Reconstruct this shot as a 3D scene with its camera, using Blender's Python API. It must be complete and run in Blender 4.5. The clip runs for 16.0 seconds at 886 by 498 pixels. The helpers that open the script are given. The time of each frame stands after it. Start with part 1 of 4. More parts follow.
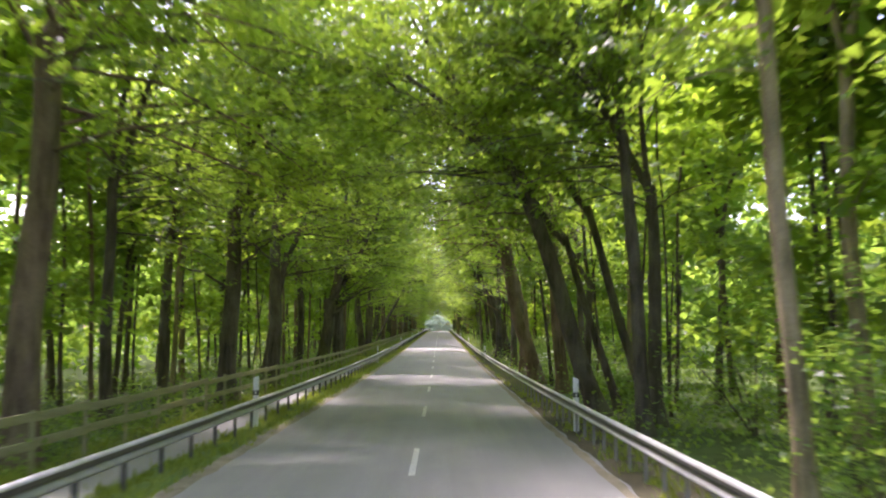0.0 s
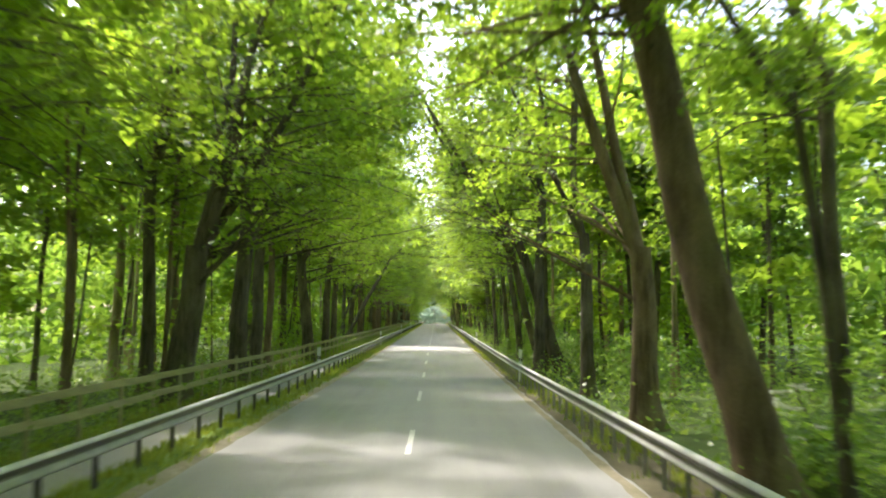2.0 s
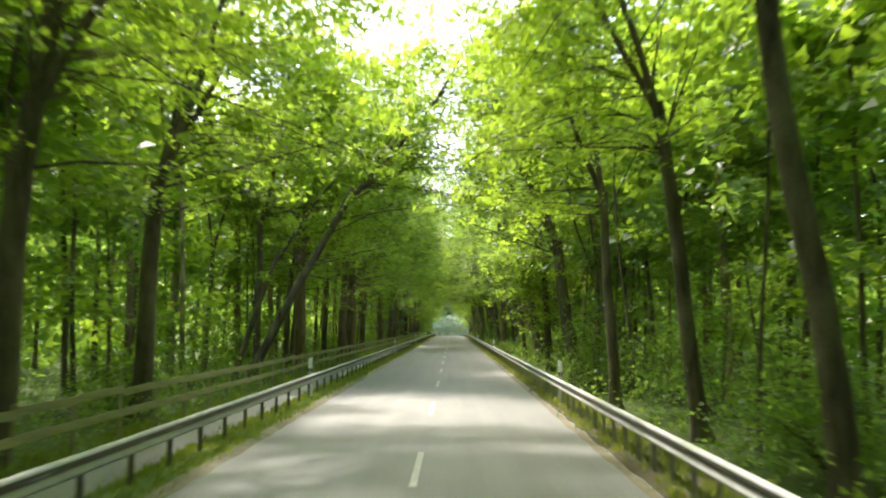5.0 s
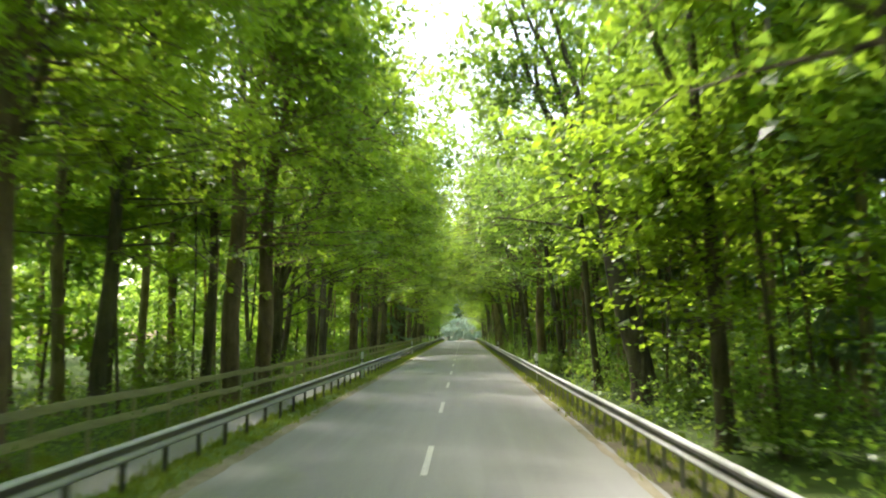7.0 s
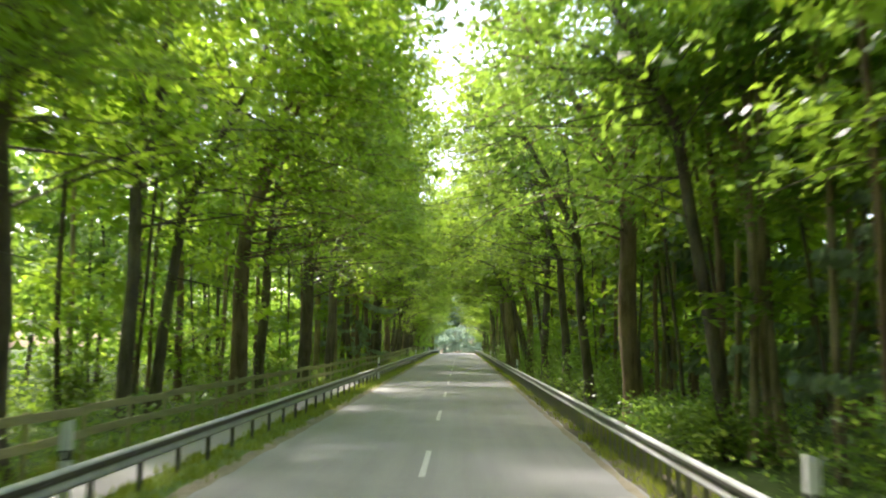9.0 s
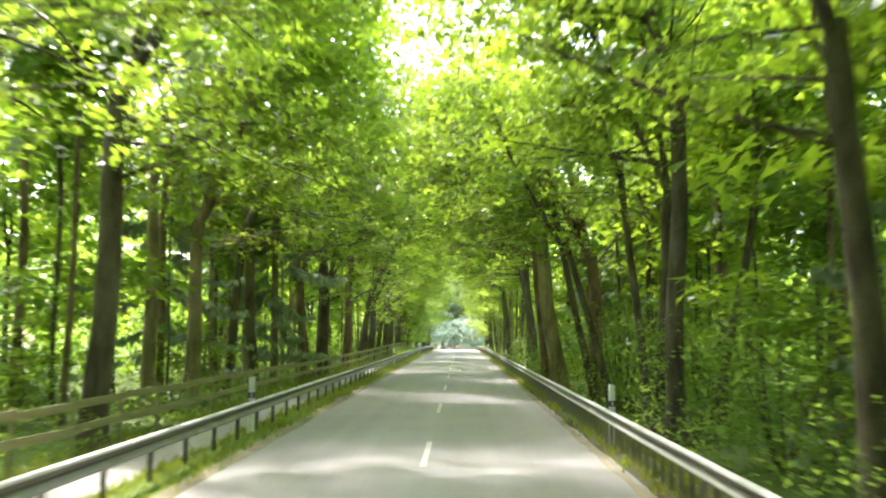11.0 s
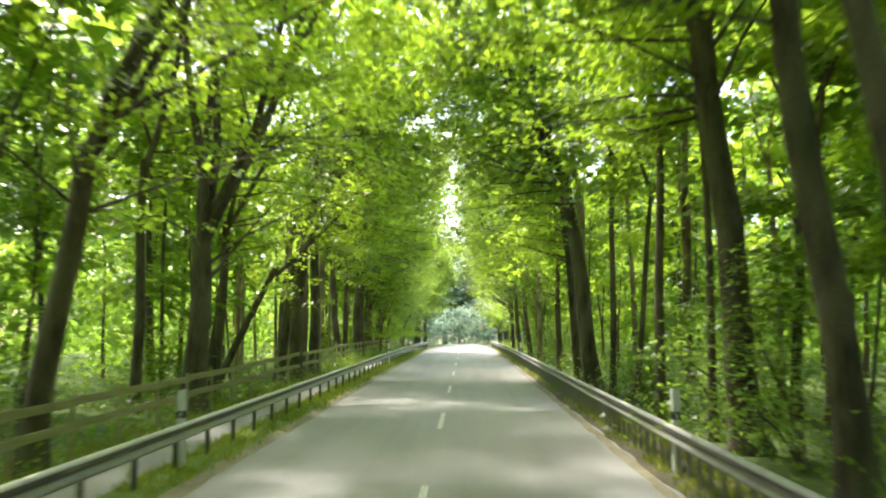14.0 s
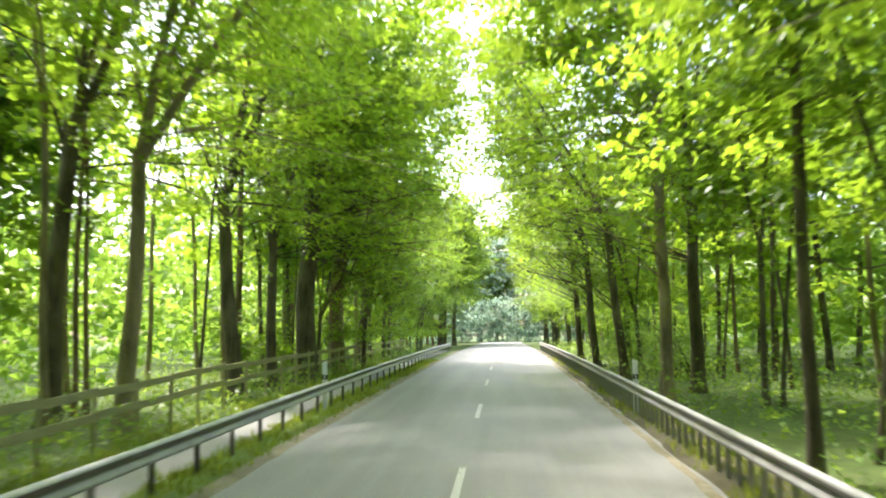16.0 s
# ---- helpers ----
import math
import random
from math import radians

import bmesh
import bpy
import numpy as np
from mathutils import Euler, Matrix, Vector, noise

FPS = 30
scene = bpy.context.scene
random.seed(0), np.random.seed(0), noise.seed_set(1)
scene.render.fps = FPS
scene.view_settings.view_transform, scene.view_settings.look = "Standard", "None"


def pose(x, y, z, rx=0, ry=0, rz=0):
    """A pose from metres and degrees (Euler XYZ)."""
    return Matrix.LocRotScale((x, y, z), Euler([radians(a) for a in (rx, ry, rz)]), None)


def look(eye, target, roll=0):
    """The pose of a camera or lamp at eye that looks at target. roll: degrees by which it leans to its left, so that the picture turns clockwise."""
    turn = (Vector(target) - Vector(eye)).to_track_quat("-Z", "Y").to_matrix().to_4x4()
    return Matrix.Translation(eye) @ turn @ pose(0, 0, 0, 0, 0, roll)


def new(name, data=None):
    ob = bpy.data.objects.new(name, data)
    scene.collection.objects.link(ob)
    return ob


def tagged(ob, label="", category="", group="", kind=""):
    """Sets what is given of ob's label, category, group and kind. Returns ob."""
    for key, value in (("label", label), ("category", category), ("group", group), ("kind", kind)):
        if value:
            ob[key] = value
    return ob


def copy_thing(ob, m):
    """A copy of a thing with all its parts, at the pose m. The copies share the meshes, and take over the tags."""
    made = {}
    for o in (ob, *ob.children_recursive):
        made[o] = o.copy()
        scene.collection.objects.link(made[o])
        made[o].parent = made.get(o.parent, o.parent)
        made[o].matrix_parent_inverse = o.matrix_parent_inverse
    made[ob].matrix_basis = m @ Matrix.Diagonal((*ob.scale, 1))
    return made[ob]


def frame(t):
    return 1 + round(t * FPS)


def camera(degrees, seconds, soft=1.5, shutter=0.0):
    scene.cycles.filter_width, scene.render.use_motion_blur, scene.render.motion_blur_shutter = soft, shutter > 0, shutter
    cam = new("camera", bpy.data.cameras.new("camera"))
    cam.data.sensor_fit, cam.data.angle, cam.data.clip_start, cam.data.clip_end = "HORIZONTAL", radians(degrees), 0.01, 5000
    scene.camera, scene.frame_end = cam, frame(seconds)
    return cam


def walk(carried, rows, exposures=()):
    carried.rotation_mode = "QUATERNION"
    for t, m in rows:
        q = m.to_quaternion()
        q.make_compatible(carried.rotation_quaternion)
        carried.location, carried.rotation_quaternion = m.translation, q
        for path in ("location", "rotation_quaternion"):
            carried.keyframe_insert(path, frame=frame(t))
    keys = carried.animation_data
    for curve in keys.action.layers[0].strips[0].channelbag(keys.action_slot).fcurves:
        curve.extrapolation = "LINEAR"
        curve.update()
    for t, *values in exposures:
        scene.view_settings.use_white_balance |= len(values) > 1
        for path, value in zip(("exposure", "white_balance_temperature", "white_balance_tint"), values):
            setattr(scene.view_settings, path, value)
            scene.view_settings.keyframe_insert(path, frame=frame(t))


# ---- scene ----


def rise(y):
    """Height of the road's long profile: level, then a gentle slope up, level again at the clearing."""
    y = np.asarray(y, float)
    up = 0.00009 * np.clip(y - 10, 0, 90) ** 2 + 0.0162 * np.clip(y - 100, 0, None)
    return up - 0.000081 * np.clip(y - 300, 0, 100) ** 2 - 0.0162 * np.clip(y - 400, 0, None)


def slope(y):
    """The profile's slope, as an angle in radians."""
    return math.atan((float(rise(y + 0.5)) - float(rise(y - 0.5))))


cam = camera(51.2, 16.0, soft=2.0, shutter=0.42)
# seconds, x, y, z, pitch, lean, yaw
ROWS = [
    (0.0, 0.648, -0.00, 2.50, 5.43, 0.19, -0.17),
    (0.5, 0.649, 8.76, 2.50, 5.19, -0.26, -0.25),
    (1.0, 0.649, 17.54, 2.50, 4.96, -0.32, -0.31),
    (1.5, 0.648, 26.32, 2.50, 4.95, -0.38, -0.37),
    (2.0, 0.642, 35.03, 2.50, 4.76, -0.41, -0.36),
    (2.5, 0.637, 43.63, 2.50, 4.64, -0.29, -0.23),
    (3.0, 0.632, 52.17, 2.50, 4.60, -0.23, -0.18),
    (3.5, 0.624, 60.73, 2.50, 4.78, -0.00, -0.13),
    (4.0, 0.620, 69.26, 2.50, 5.05, 0.00, 0.05),
    (6.5, 0.660, 112.25, 2.50, 4.85, -0.04, 1.19),
    (7.0, 0.670, 121.06, 2.50, 5.01, -0.05, 1.22),
    (7.5, 0.682, 129.84, 2.50, 4.95, 0.04, 1.13),
    (8.0, 0.689, 138.59, 2.50, 5.65, -0.23, 1.11),
    (8.5, 0.688, 147.33, 2.50, 5.68, -0.68, 1.10),
    (9.0, 0.678, 156.06, 2.50, 5.66, -0.67, 1.13),
    (11.5, 0.676, 200.74, 2.50, 5.21, -0.72, 1.13),
    (12.0, 0.667, 209.99, 2.50, 5.16, -0.51, 1.07),
    (12.5, 0.658, 219.28, 2.50, 5.06, -0.08, 1.13),
    (13.0, 0.653, 228.54, 2.50, 4.90, 0.01, 1.25),
    (13.5, 0.650, 237.73, 2.50, 4.80, 0.15, 1.28),
    (14.0, 0.652, 246.81, 2.50, 4.76, 0.43, 1.36),
    (14.5, 0.657, 255.69, 2.50, 4.77, 0.49, 1.78),
    (15.0, 0.68, 264.42, 2.50, 4.74, 0.70, 2.19),
    (15.5, 0.71, 273.04, 2.50, 4.53, 0.90, 3.16),
    (16.0, 0.75, 281.66, 2.50, 4.47, 0.93, 3.70),
]
walk(cam, [(t, pose(x, y, z + float(rise(y)), 0, 0, a) @ pose(0, 0, 0, 90 + p + math.degrees(slope(y))) @ pose(0, 0, 0, 0, 0, -r)) for t, x, y, z, p, r, a in ROWS],
     [(0.0, 2.2, 6150, 38), (0.5, 2.25, 6050, 28), (1.0, 2.3, 6250, 23), (2.0, 2.3, 6500, 15), (2.5, 2.4, 6350, 16), (3.0, 2.4, 6350, 15), (3.5, 2.2, 6350, 15), (4.0, 2.1, 6550, 10), (5.5, 2.0, 6600, 12), (6.5, 2.48, 6450, 16),
      (7.0, 2.1, 6500, 11), (7.5, 2.17, 6450, 11), (8.0, 2.0, 6400, 16), (8.5, 2.15, 6350, 17), (9.0, 2.2, 6400, 16), (11.5, 3.22, 6300, 20), (12.0, 3.4, 6200, 21), (12.5, 2.98, 6300, 20), (13.5, 2.58, 6550, 14), (14.0, 2.48, 6550, 12), (14.5, 2.42, 6500, 13), (15.0, 2.47, 6500, 13), (16.0, 2.4, 6400, 12)])


# ---- light ----
SUN_EL, SUN_AZ = radians(56), radians(-35)
world = bpy.data.worlds.new("world")
scene.world = world
world.use_nodes = True
wn = world.node_tree
sky = wn.nodes.new("ShaderNodeTexSky")
sky.sky_type, sky.sun_disc = "NISHITA", False
sky.sun_elevation, sky.sun_rotation = SUN_EL, SUN_AZ
sky.air_density, sky.dust_density, sky.ozone_density = 1.0, 4.0, 0.6
wn.links.new(sky.outputs[0], wn.nodes["Background"].inputs[0])
wn.nodes["Background"].inputs[1].default_value = 0.15
sun_data = bpy.data.lights.new("sun", "SUN")
sun_data.energy, sun_data.angle, sun_data.color = 1.75, radians(3.5), (1.0, 0.95, 0.86)
sun = new("sun", sun_data)
sun.matrix_world = look((math.sin(SUN_AZ) * 100, math.cos(SUN_AZ) * 100, math.tan(SUN_EL) * 100), (0, 0, 0))


# ---- materials ----
def material(name):
    m = bpy.data.materials.new(name)
    m.use_nodes = True
    nt = m.node_tree
    return m, nt, nt.nodes["Principled BSDF"], nt.nodes["Material Output"]


def node(nt, kind, **props):
    n = nt.nodes.new(kind)
    for k, v in props.items():
        n.inputs[k].default_value = v
    return n


def coords(nt, scale=(1, 1, 1)):
    tc = nt.nodes.new("ShaderNodeTexCoord")
    mp = nt.nodes.new("ShaderNodeMapping")
    mp.inputs["Scale"].default_value = scale
    nt.links.new(tc.outputs["Object"], mp.inputs[0])
    return mp.outputs[0]


def world_coords(nt, scale=(1, 1, 1)):
    g = nt.nodes.new("ShaderNodeNewGeometry")
    mp = nt.nodes.new("ShaderNodeMapping")
    mp.inputs["Scale"].default_value = scale
    nt.links.new(g.outputs["Position"], mp.inputs[0])
    return mp.outputs[0]


def noise_tex(nt, vec, scale, detail=4.0, rough=0.55):
    n = node(nt, "ShaderNodeTexNoise", Scale=scale, Detail=detail, Roughness=rough)
    nt.links.new(vec, n.inputs["Vector"])
    return n.outputs["Fac"]


def ramp(nt, fac, stops):
    r = nt.nodes.new("ShaderNodeValToRGB")
    ends = r.color_ramp.elements
    for e, (p, c) in ((ends[0], stops[0]), (ends[1], stops[-1])):
        e.position, e.color = p, (*c, 1)
    for p, c in stops[1:-1]:
        ends.new(p).color = (*c, 1)
    nt.links.new(fac, r.inputs[0])
    return r.outputs[0]


def mixed(nt, fac, a, b, mode="MIX"):
    m = nt.nodes.new("ShaderNodeMix")
    m.data_type, m.blend_type = "RGBA", mode
    for sock, v in ((m.inputs[0], fac), (m.inputs[6], a), (m.inputs[7], b)):
        if isinstance(v, (int, float)):
            sock.default_value = v
        elif isinstance(v, tuple):
            sock.default_value = (*v, 1)
        else:
            nt.links.new(v, sock)
    return m.outputs[2]


def bumped(nt, bsdf, height, strength, dist):
    b = node(nt, "ShaderNodeBump", Strength=strength, Distance=dist)
    nt.links.new(height, b.inputs["Height"])
    nt.links.new(b.outputs[0], bsdf.inputs["Normal"])


def surface(name, stops, scale, fine=8.0, rough=0.8, metal=0.0, bump=0.3, dist=0.01, stretch=(1, 1, 1), spec=0.3, fine_mix=0.5, world=False):
    """A two-scale noise surface."""
    m, nt, b, _ = material(name)
    vec = (world_coords if world else coords)(nt, stretch)
    big, small = noise_tex(nt, vec, scale), noise_tex(nt, vec, scale * fine, 6.0)
    c1, c2 = ramp(nt, big, stops), ramp(nt, small, stops)
    nt.links.new(mixed(nt, fine_mix, c1, c2), b.inputs["Base Color"])
    b.inputs["Roughness"].default_value, b.inputs["Metallic"].default_value = rough, metal
    b.inputs["Specular IOR Level"].default_value = spec
    bumped(nt, b, small, bump, dist)
    return m


def leaf_material(name, dark, light, glow, share=0.5, gloss=0.45):
    """Leaves: matt and slightly glossy from above, letting light through from behind."""
    m, nt, b, out = material(name)
    g = nt.nodes.new("ShaderNodeNewGeometry")
    oi = nt.nodes.new("ShaderNodeObjectInfo")
    patch = noise_tex(nt, world_coords(nt, (1, 1, 1.6)), 0.35, 3.0)
    blend = nt.nodes.new("ShaderNodeMath")
    blend.operation = "MULTIPLY_ADD"
    nt.links.new(g.outputs["Random Per Island"], blend.inputs[0])
    blend.inputs[1].default_value = 0.3
    half = nt.nodes.new("ShaderNodeMapRange")
    half.inputs["From Min"].default_value, half.inputs["From Max"].default_value, half.inputs["To Max"].default_value = 0.34, 0.66, 0.7
    nt.links.new(patch, half.inputs[0])
    nt.links.new(half.outputs[0], blend.inputs[2])
    col = ramp(nt, blend.outputs[0], ((0.0, dark), (1.0, light)))
    thr = ramp(nt, blend.outputs[0], ((0.0, tuple(c * 0.68 for c in glow)), (1.0, glow)))
    hsv = nt.nodes.new("ShaderNodeHueSaturation")
    mr = node(nt, "ShaderNodeMapRange")
    mr.inputs["To Min"].default_value, mr.inputs["To Max"].default_value = 0.75, 1.25
    nt.links.new(oi.outputs["Random"], mr.inputs[0])
    nt.links.new(mr.outputs[0], hsv.inputs["Value"])
    nt.links.new(col, hsv.inputs["Color"])
    nt.links.new(hsv.outputs[0], b.inputs["Base Color"])
    b.inputs["Roughness"].default_value = 0.4
    b.inputs["Specular IOR Level"].default_value = gloss
    t = nt.nodes.new("ShaderNodeBsdfTranslucent")
    nt.links.new(thr, t.inputs[0])
    mx = nt.nodes.new("ShaderNodeMixShader")
    mx.inputs[0].default_value = share
    nt.links.new(b.outputs[0], mx.inputs[1])
    nt.links.new(t.outputs[0], mx.inputs[2])
    nt.links.new(mx.outputs[0], out.inputs[0])
    return m


LEAF = [leaf_material("beech_leaf", (0.032, 0.095, 0.006), (0.065, 0.15, 0.012), (0.44, 0.65, 0.05), 0.55),
        leaf_material("maple_leaf", (0.035, 0.10, 0.015), (0.06, 0.15, 0.025), (0.41, 0.63, 0.07), 0.55),
        leaf_material("spring_leaf", (0.045, 0.11, 0.008), (0.085, 0.17, 0.012), (0.53, 0.76, 0.05), 0.58)]
LEAF_FAR = leaf_material("far_leaf", (0.04, 0.11, 0.008), (0.085, 0.17, 0.015), (0.46, 0.70, 0.08), 0.55, 0.1)
NEEDLE = leaf_material("spruce_needle", (0.09, 0.14, 0.075), (0.20, 0.27, 0.17), (0.42, 0.54, 0.30), 0.4, 0.3)
# haze over the far woods is put into this grey-green leaf and its glow
HAZY_LEAF_FAR = leaf_material("hazy_far_leaf", (0.05, 0.095, 0.06), (0.09, 0.155, 0.10), (0.44, 0.60, 0.42), 0.6, 0.05)
HERB = leaf_material("herb_leaf", (0.08, 0.17, 0.025), (0.14, 0.25, 0.04), (0.48, 0.66, 0.08), 0.45)
GRASS = leaf_material("grass_blade", (0.12, 0.20, 0.022), (0.25, 0.30, 0.06), (0.55, 0.62, 0.07), 0.4)
def bark_material(name, dark, mid, light, moss, ridge):
    """Furrowed bark: long ridges, blotches and green algae in patches."""
    m, nt, b, _ = material(name)
    furrow = noise_tex(nt, coords(nt, (1, 1, 0.12)), 9.0 * ridge, 6.0, 0.65)
    blotch = noise_tex(nt, coords(nt, (1, 1, 0.45)), 1.6, 4.0)
    fine = noise_tex(nt, coords(nt, (1, 1, 0.5)), 38.0, 3.0)
    c = mixed(nt, ramp(nt, furrow, ((0.34, (0, 0, 0)), (0.62, (1, 1, 1)))), dark, mid)
    c = mixed(nt, ramp(nt, blotch, ((0.42, (0, 0, 0)), (0.66, (0.85, 0.85, 0.85)))), c, light)
    c = mixed(nt, ramp(nt, noise_tex(nt, coords(nt, (1, 1, 0.3)), 1.1, 5.0), ((0.5, (0, 0, 0)), (0.72, (0.6, 0.6, 0.6)))), c, moss)
    c = mixed(nt, 0.5, c, ramp(nt, fine, ((0.3, (0.5, 0.5, 0.5)), (0.7, (1.2, 1.2, 1.2)))), "MULTIPLY")
    nt.links.new(c, b.inputs["Base Color"])
    b.inputs["Roughness"].default_value, b.inputs["Specular IOR Level"].default_value = 0.9, 0.25
    bumped(nt, b, furrow, 0.9, 0.03)
    return m


BARK = [bark_material("dark_bark", (0.045, 0.036, 0.026), (0.125, 0.102, 0.074), (0.20, 0.17, 0.12), (0.11, 0.13, 0.045), 1.0),
        bark_material("brown_bark", (0.085, 0.058, 0.036), (0.21, 0.15, 0.095), (0.32, 0.23, 0.15), (0.17, 0.175, 0.07), 0.9),
        bark_material("grey_bark", (0.13, 0.105, 0.06), (0.30, 0.24, 0.14), (0.46, 0.36, 0.22), (0.22, 0.22, 0.09), 0.6)]


def dirt_and_shade_steel(name, least, most, low, high, levels):
    """Galvanised steel with brown road dirt in streaks and patches, plus shade painted in by height; levels: height and
    share of darkening.
    """
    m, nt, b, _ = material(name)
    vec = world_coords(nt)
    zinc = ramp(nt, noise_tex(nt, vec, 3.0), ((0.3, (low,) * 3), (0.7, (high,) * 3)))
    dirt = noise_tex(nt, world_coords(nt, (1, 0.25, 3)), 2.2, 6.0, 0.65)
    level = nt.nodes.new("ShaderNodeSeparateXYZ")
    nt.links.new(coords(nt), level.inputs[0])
    # height bands paint the shade under the lip and in the groove
    shade_bands = ramp(nt, level.outputs["Z"], [(z, (k, k, k)) for z, k in levels])
    dirt_shade = mixed(nt, 1.0, ramp(nt, dirt, ((least, (0, 0, 0)), (most, (0.88, 0.88, 0.88)))), shade_bands, "MULTIPLY")
    c = mixed(nt, dirt_shade, zinc, (0.085, 0.068, 0.05))
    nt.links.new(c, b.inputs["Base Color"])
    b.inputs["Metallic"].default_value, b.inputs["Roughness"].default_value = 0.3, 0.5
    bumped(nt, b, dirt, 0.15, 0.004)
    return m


# each beam's down-facing parts get shade in the colour, broken up by dirt
DULL_STEEL = dirt_and_shade_steel("dull_steel", 0.15, 0.45, 0.27, 0.4, ((0.565, 0.9), (0.585, 0.2), (0.62, 0.3), (0.645, 0.9), (0.765, 0.9), (0.785, 0.1)))
STEEL = dirt_and_shade_steel("galvanised_steel", 0.15, 0.45, 0.5, 0.7, ((0.565, 0.9), (0.585, 0.1), (0.62, 0.15), (0.645, 1.0), (0.765, 1.0), (0.785, 0.06)))
GRIMY_SHADED_STEEL = dirt_and_shade_steel("grimy_shaded_galvanised_steel", 0.15, 0.42, 0.48, 0.66, ((0.55, 0.9), (0.59, 0.45), (0.65, 0.5), (0.67, 1.0), (0.77, 1.0), (0.785, 0.06)))
VERGE_SOIL = surface("brown_verge", ((0.3, (0.05, 0.045, 0.025)), (0.55, (0.10, 0.09, 0.05)), (0.8, (0.17, 0.145, 0.09))), 0.9, rough=0.95, bump=0.6, dist=0.03, world=True)
STEEL_POST = surface("weathered_steel", ((0.3, (0.10, 0.095, 0.085)), (0.7, (0.20, 0.19, 0.17))), 4.0, rough=0.6, metal=0.4, bump=0.1)
POST_ZINC = surface("dull_zinc", ((0.3, (0.22, 0.21, 0.19)), (0.7, (0.38, 0.37, 0.34))), 4.0, rough=0.55, metal=0.3, bump=0.1)
FENCE_WOOD = surface("mossy_fence_wood", ((0.3, (0.22, 0.21, 0.09)), (0.7, (0.44, 0.41, 0.22))), 2.0, stretch=(3, 0.4, 3), bump=0.5, rough=0.9)
WHITE_PLASTIC = surface("white_plastic", ((0.3, (0.68, 0.68, 0.66)), (0.7, (0.82, 0.82, 0.80))), 6.0, rough=0.5, bump=0.05)
BLACK_PLASTIC = surface("black_plastic", ((0.3, (0.02, 0.02, 0.02)), (0.7, (0.05, 0.05, 0.05))), 6.0, rough=0.5, bump=0.05)
REFLECTOR = surface("reflector", ((0.3, (0.55, 0.55, 0.52)), (0.7, (0.7, 0.7, 0.68))), 60.0, rough=0.2, bump=0.1)
BLOSSOM = surface("elder_blossom", ((0.3, (0.62, 0.62, 0.5)), (0.7, (0.8, 0.8, 0.7))), 9.0, rough=0.7, bump=0.05)
PAINT = surface("worn_road_paint", ((0.35, (0.38, 0.37, 0.35)), (0.6, (0.78, 0.78, 0.75))), 6.0, rough=0.7, bump=0.2, dist=0.003)


def asphalt_material(name, base, wear, dust):
    m, nt, b, _ = material(name)
    vec = world_coords(nt)
    streak = noise_tex(nt, world_coords(nt, (1.6, 0.05, 1)), 1.0, 5.0)
    patch = noise_tex(nt, vec, 0.35, 5.0)
    grain = noise_tex(nt, vec, 55.0, 3.0)
    c = mixed(nt, ramp(nt, streak, ((0.35, (0, 0, 0)), (0.65, (1, 1, 1)))), base, wear)
    c = mixed(nt, ramp(nt, patch, ((0.5, (0, 0, 0)), (0.72, (0.6, 0.6, 0.6)))), c, dust)
    c = mixed(nt, 0.55, c, ramp(nt, grain, ((0.3, (0.45, 0.45, 0.45)), (0.7, (1.25, 1.25, 1.25)))), "MULTIPLY")
    nt.links.new(c, b.inputs["Base Color"])
    b.inputs["Roughness"].default_value = 0.6
    b.inputs["Specular IOR Level"].default_value = 0.5
    bumped(nt, b, grain, 0.5, 0.004)
    return m


ASPHALT = asphalt_material("asphalt", (0.25, 0.247, 0.24), (0.30, 0.296, 0.288), (0.34, 0.33, 0.31))
PATH_ASPHALT = asphalt_material("path_asphalt", (0.26, 0.25, 0.24), (0.31, 0.30, 0.28), (0.34, 0.32, 0.29))
SAND = surface("sandy_verge", ((0.3, (0.15, 0.14, 0.08)), (0.5, (0.25, 0.22, 0.15)), (0.7, (0.38, 0.34, 0.27))), 1.2, rough=0.95, bump=0.4, world=True)
SOIL = surface("forest_floor", ((0.3, (0.05, 0.07, 0.02)), (0.55, (0.09, 0.14, 0.03)), (0.78, (0.14, 0.13, 0.06))), 0.25, rough=0.95, bump=0.6, dist=0.05, world=True)
TURF = surface("grass_verge", ((0.3, (0.09, 0.14, 0.03)), (0.6, (0.16, 0.23, 0.05)), (0.8, (0.24, 0.21, 0.11))), 0.7, rough=0.95, bump=0.6, dist=0.03, world=True)


# ---- builders ----
def part(name, bm, mat, parent=None, label=""):
    me = bpy.data.meshes.new(name)
    bm.to_mesh(me)
    bm.free()
    me.materials.append(mat)
    ob = new(name, me)
    ob.parent = parent
    if label:
        ob["label"] = label
    return ob


def soup(name, verts, faces, mat, parent=None, smooth=False):
    me = bpy.data.meshes.new(name)
    v, f = np.asarray(verts, np.float32), np.asarray(faces, np.int32)
    n = f.shape[1]
    me.vertices.add(len(v))
    me.vertices.foreach_set("co", v.ravel())
    me.loops.add(f.size)
    me.loops.foreach_set("vertex_index", f.ravel())
    me.polygons.add(len(f))
    me.polygons.foreach_set("loop_start", np.arange(0, f.size, n, dtype=np.int32))
    if smooth:
        me.polygons.foreach_set("use_smooth", np.ones(len(f), bool))
    me.update(calc_edges=True)
    me.materials.append(mat)
    ob = new(name, me)
    ob.parent = parent
    return ob


def box(bm, x0, x1, y0, y1, z0, z1):
    m = Matrix.Translation(((x0 + x1) / 2, (y0 + y1) / 2, (z0 + z1) / 2)) @ Matrix.Diagonal((x1 - x0, y1 - y0, z1 - z0, 1))
    return bmesh.ops.create_cube(bm, size=1, matrix=m)["verts"]


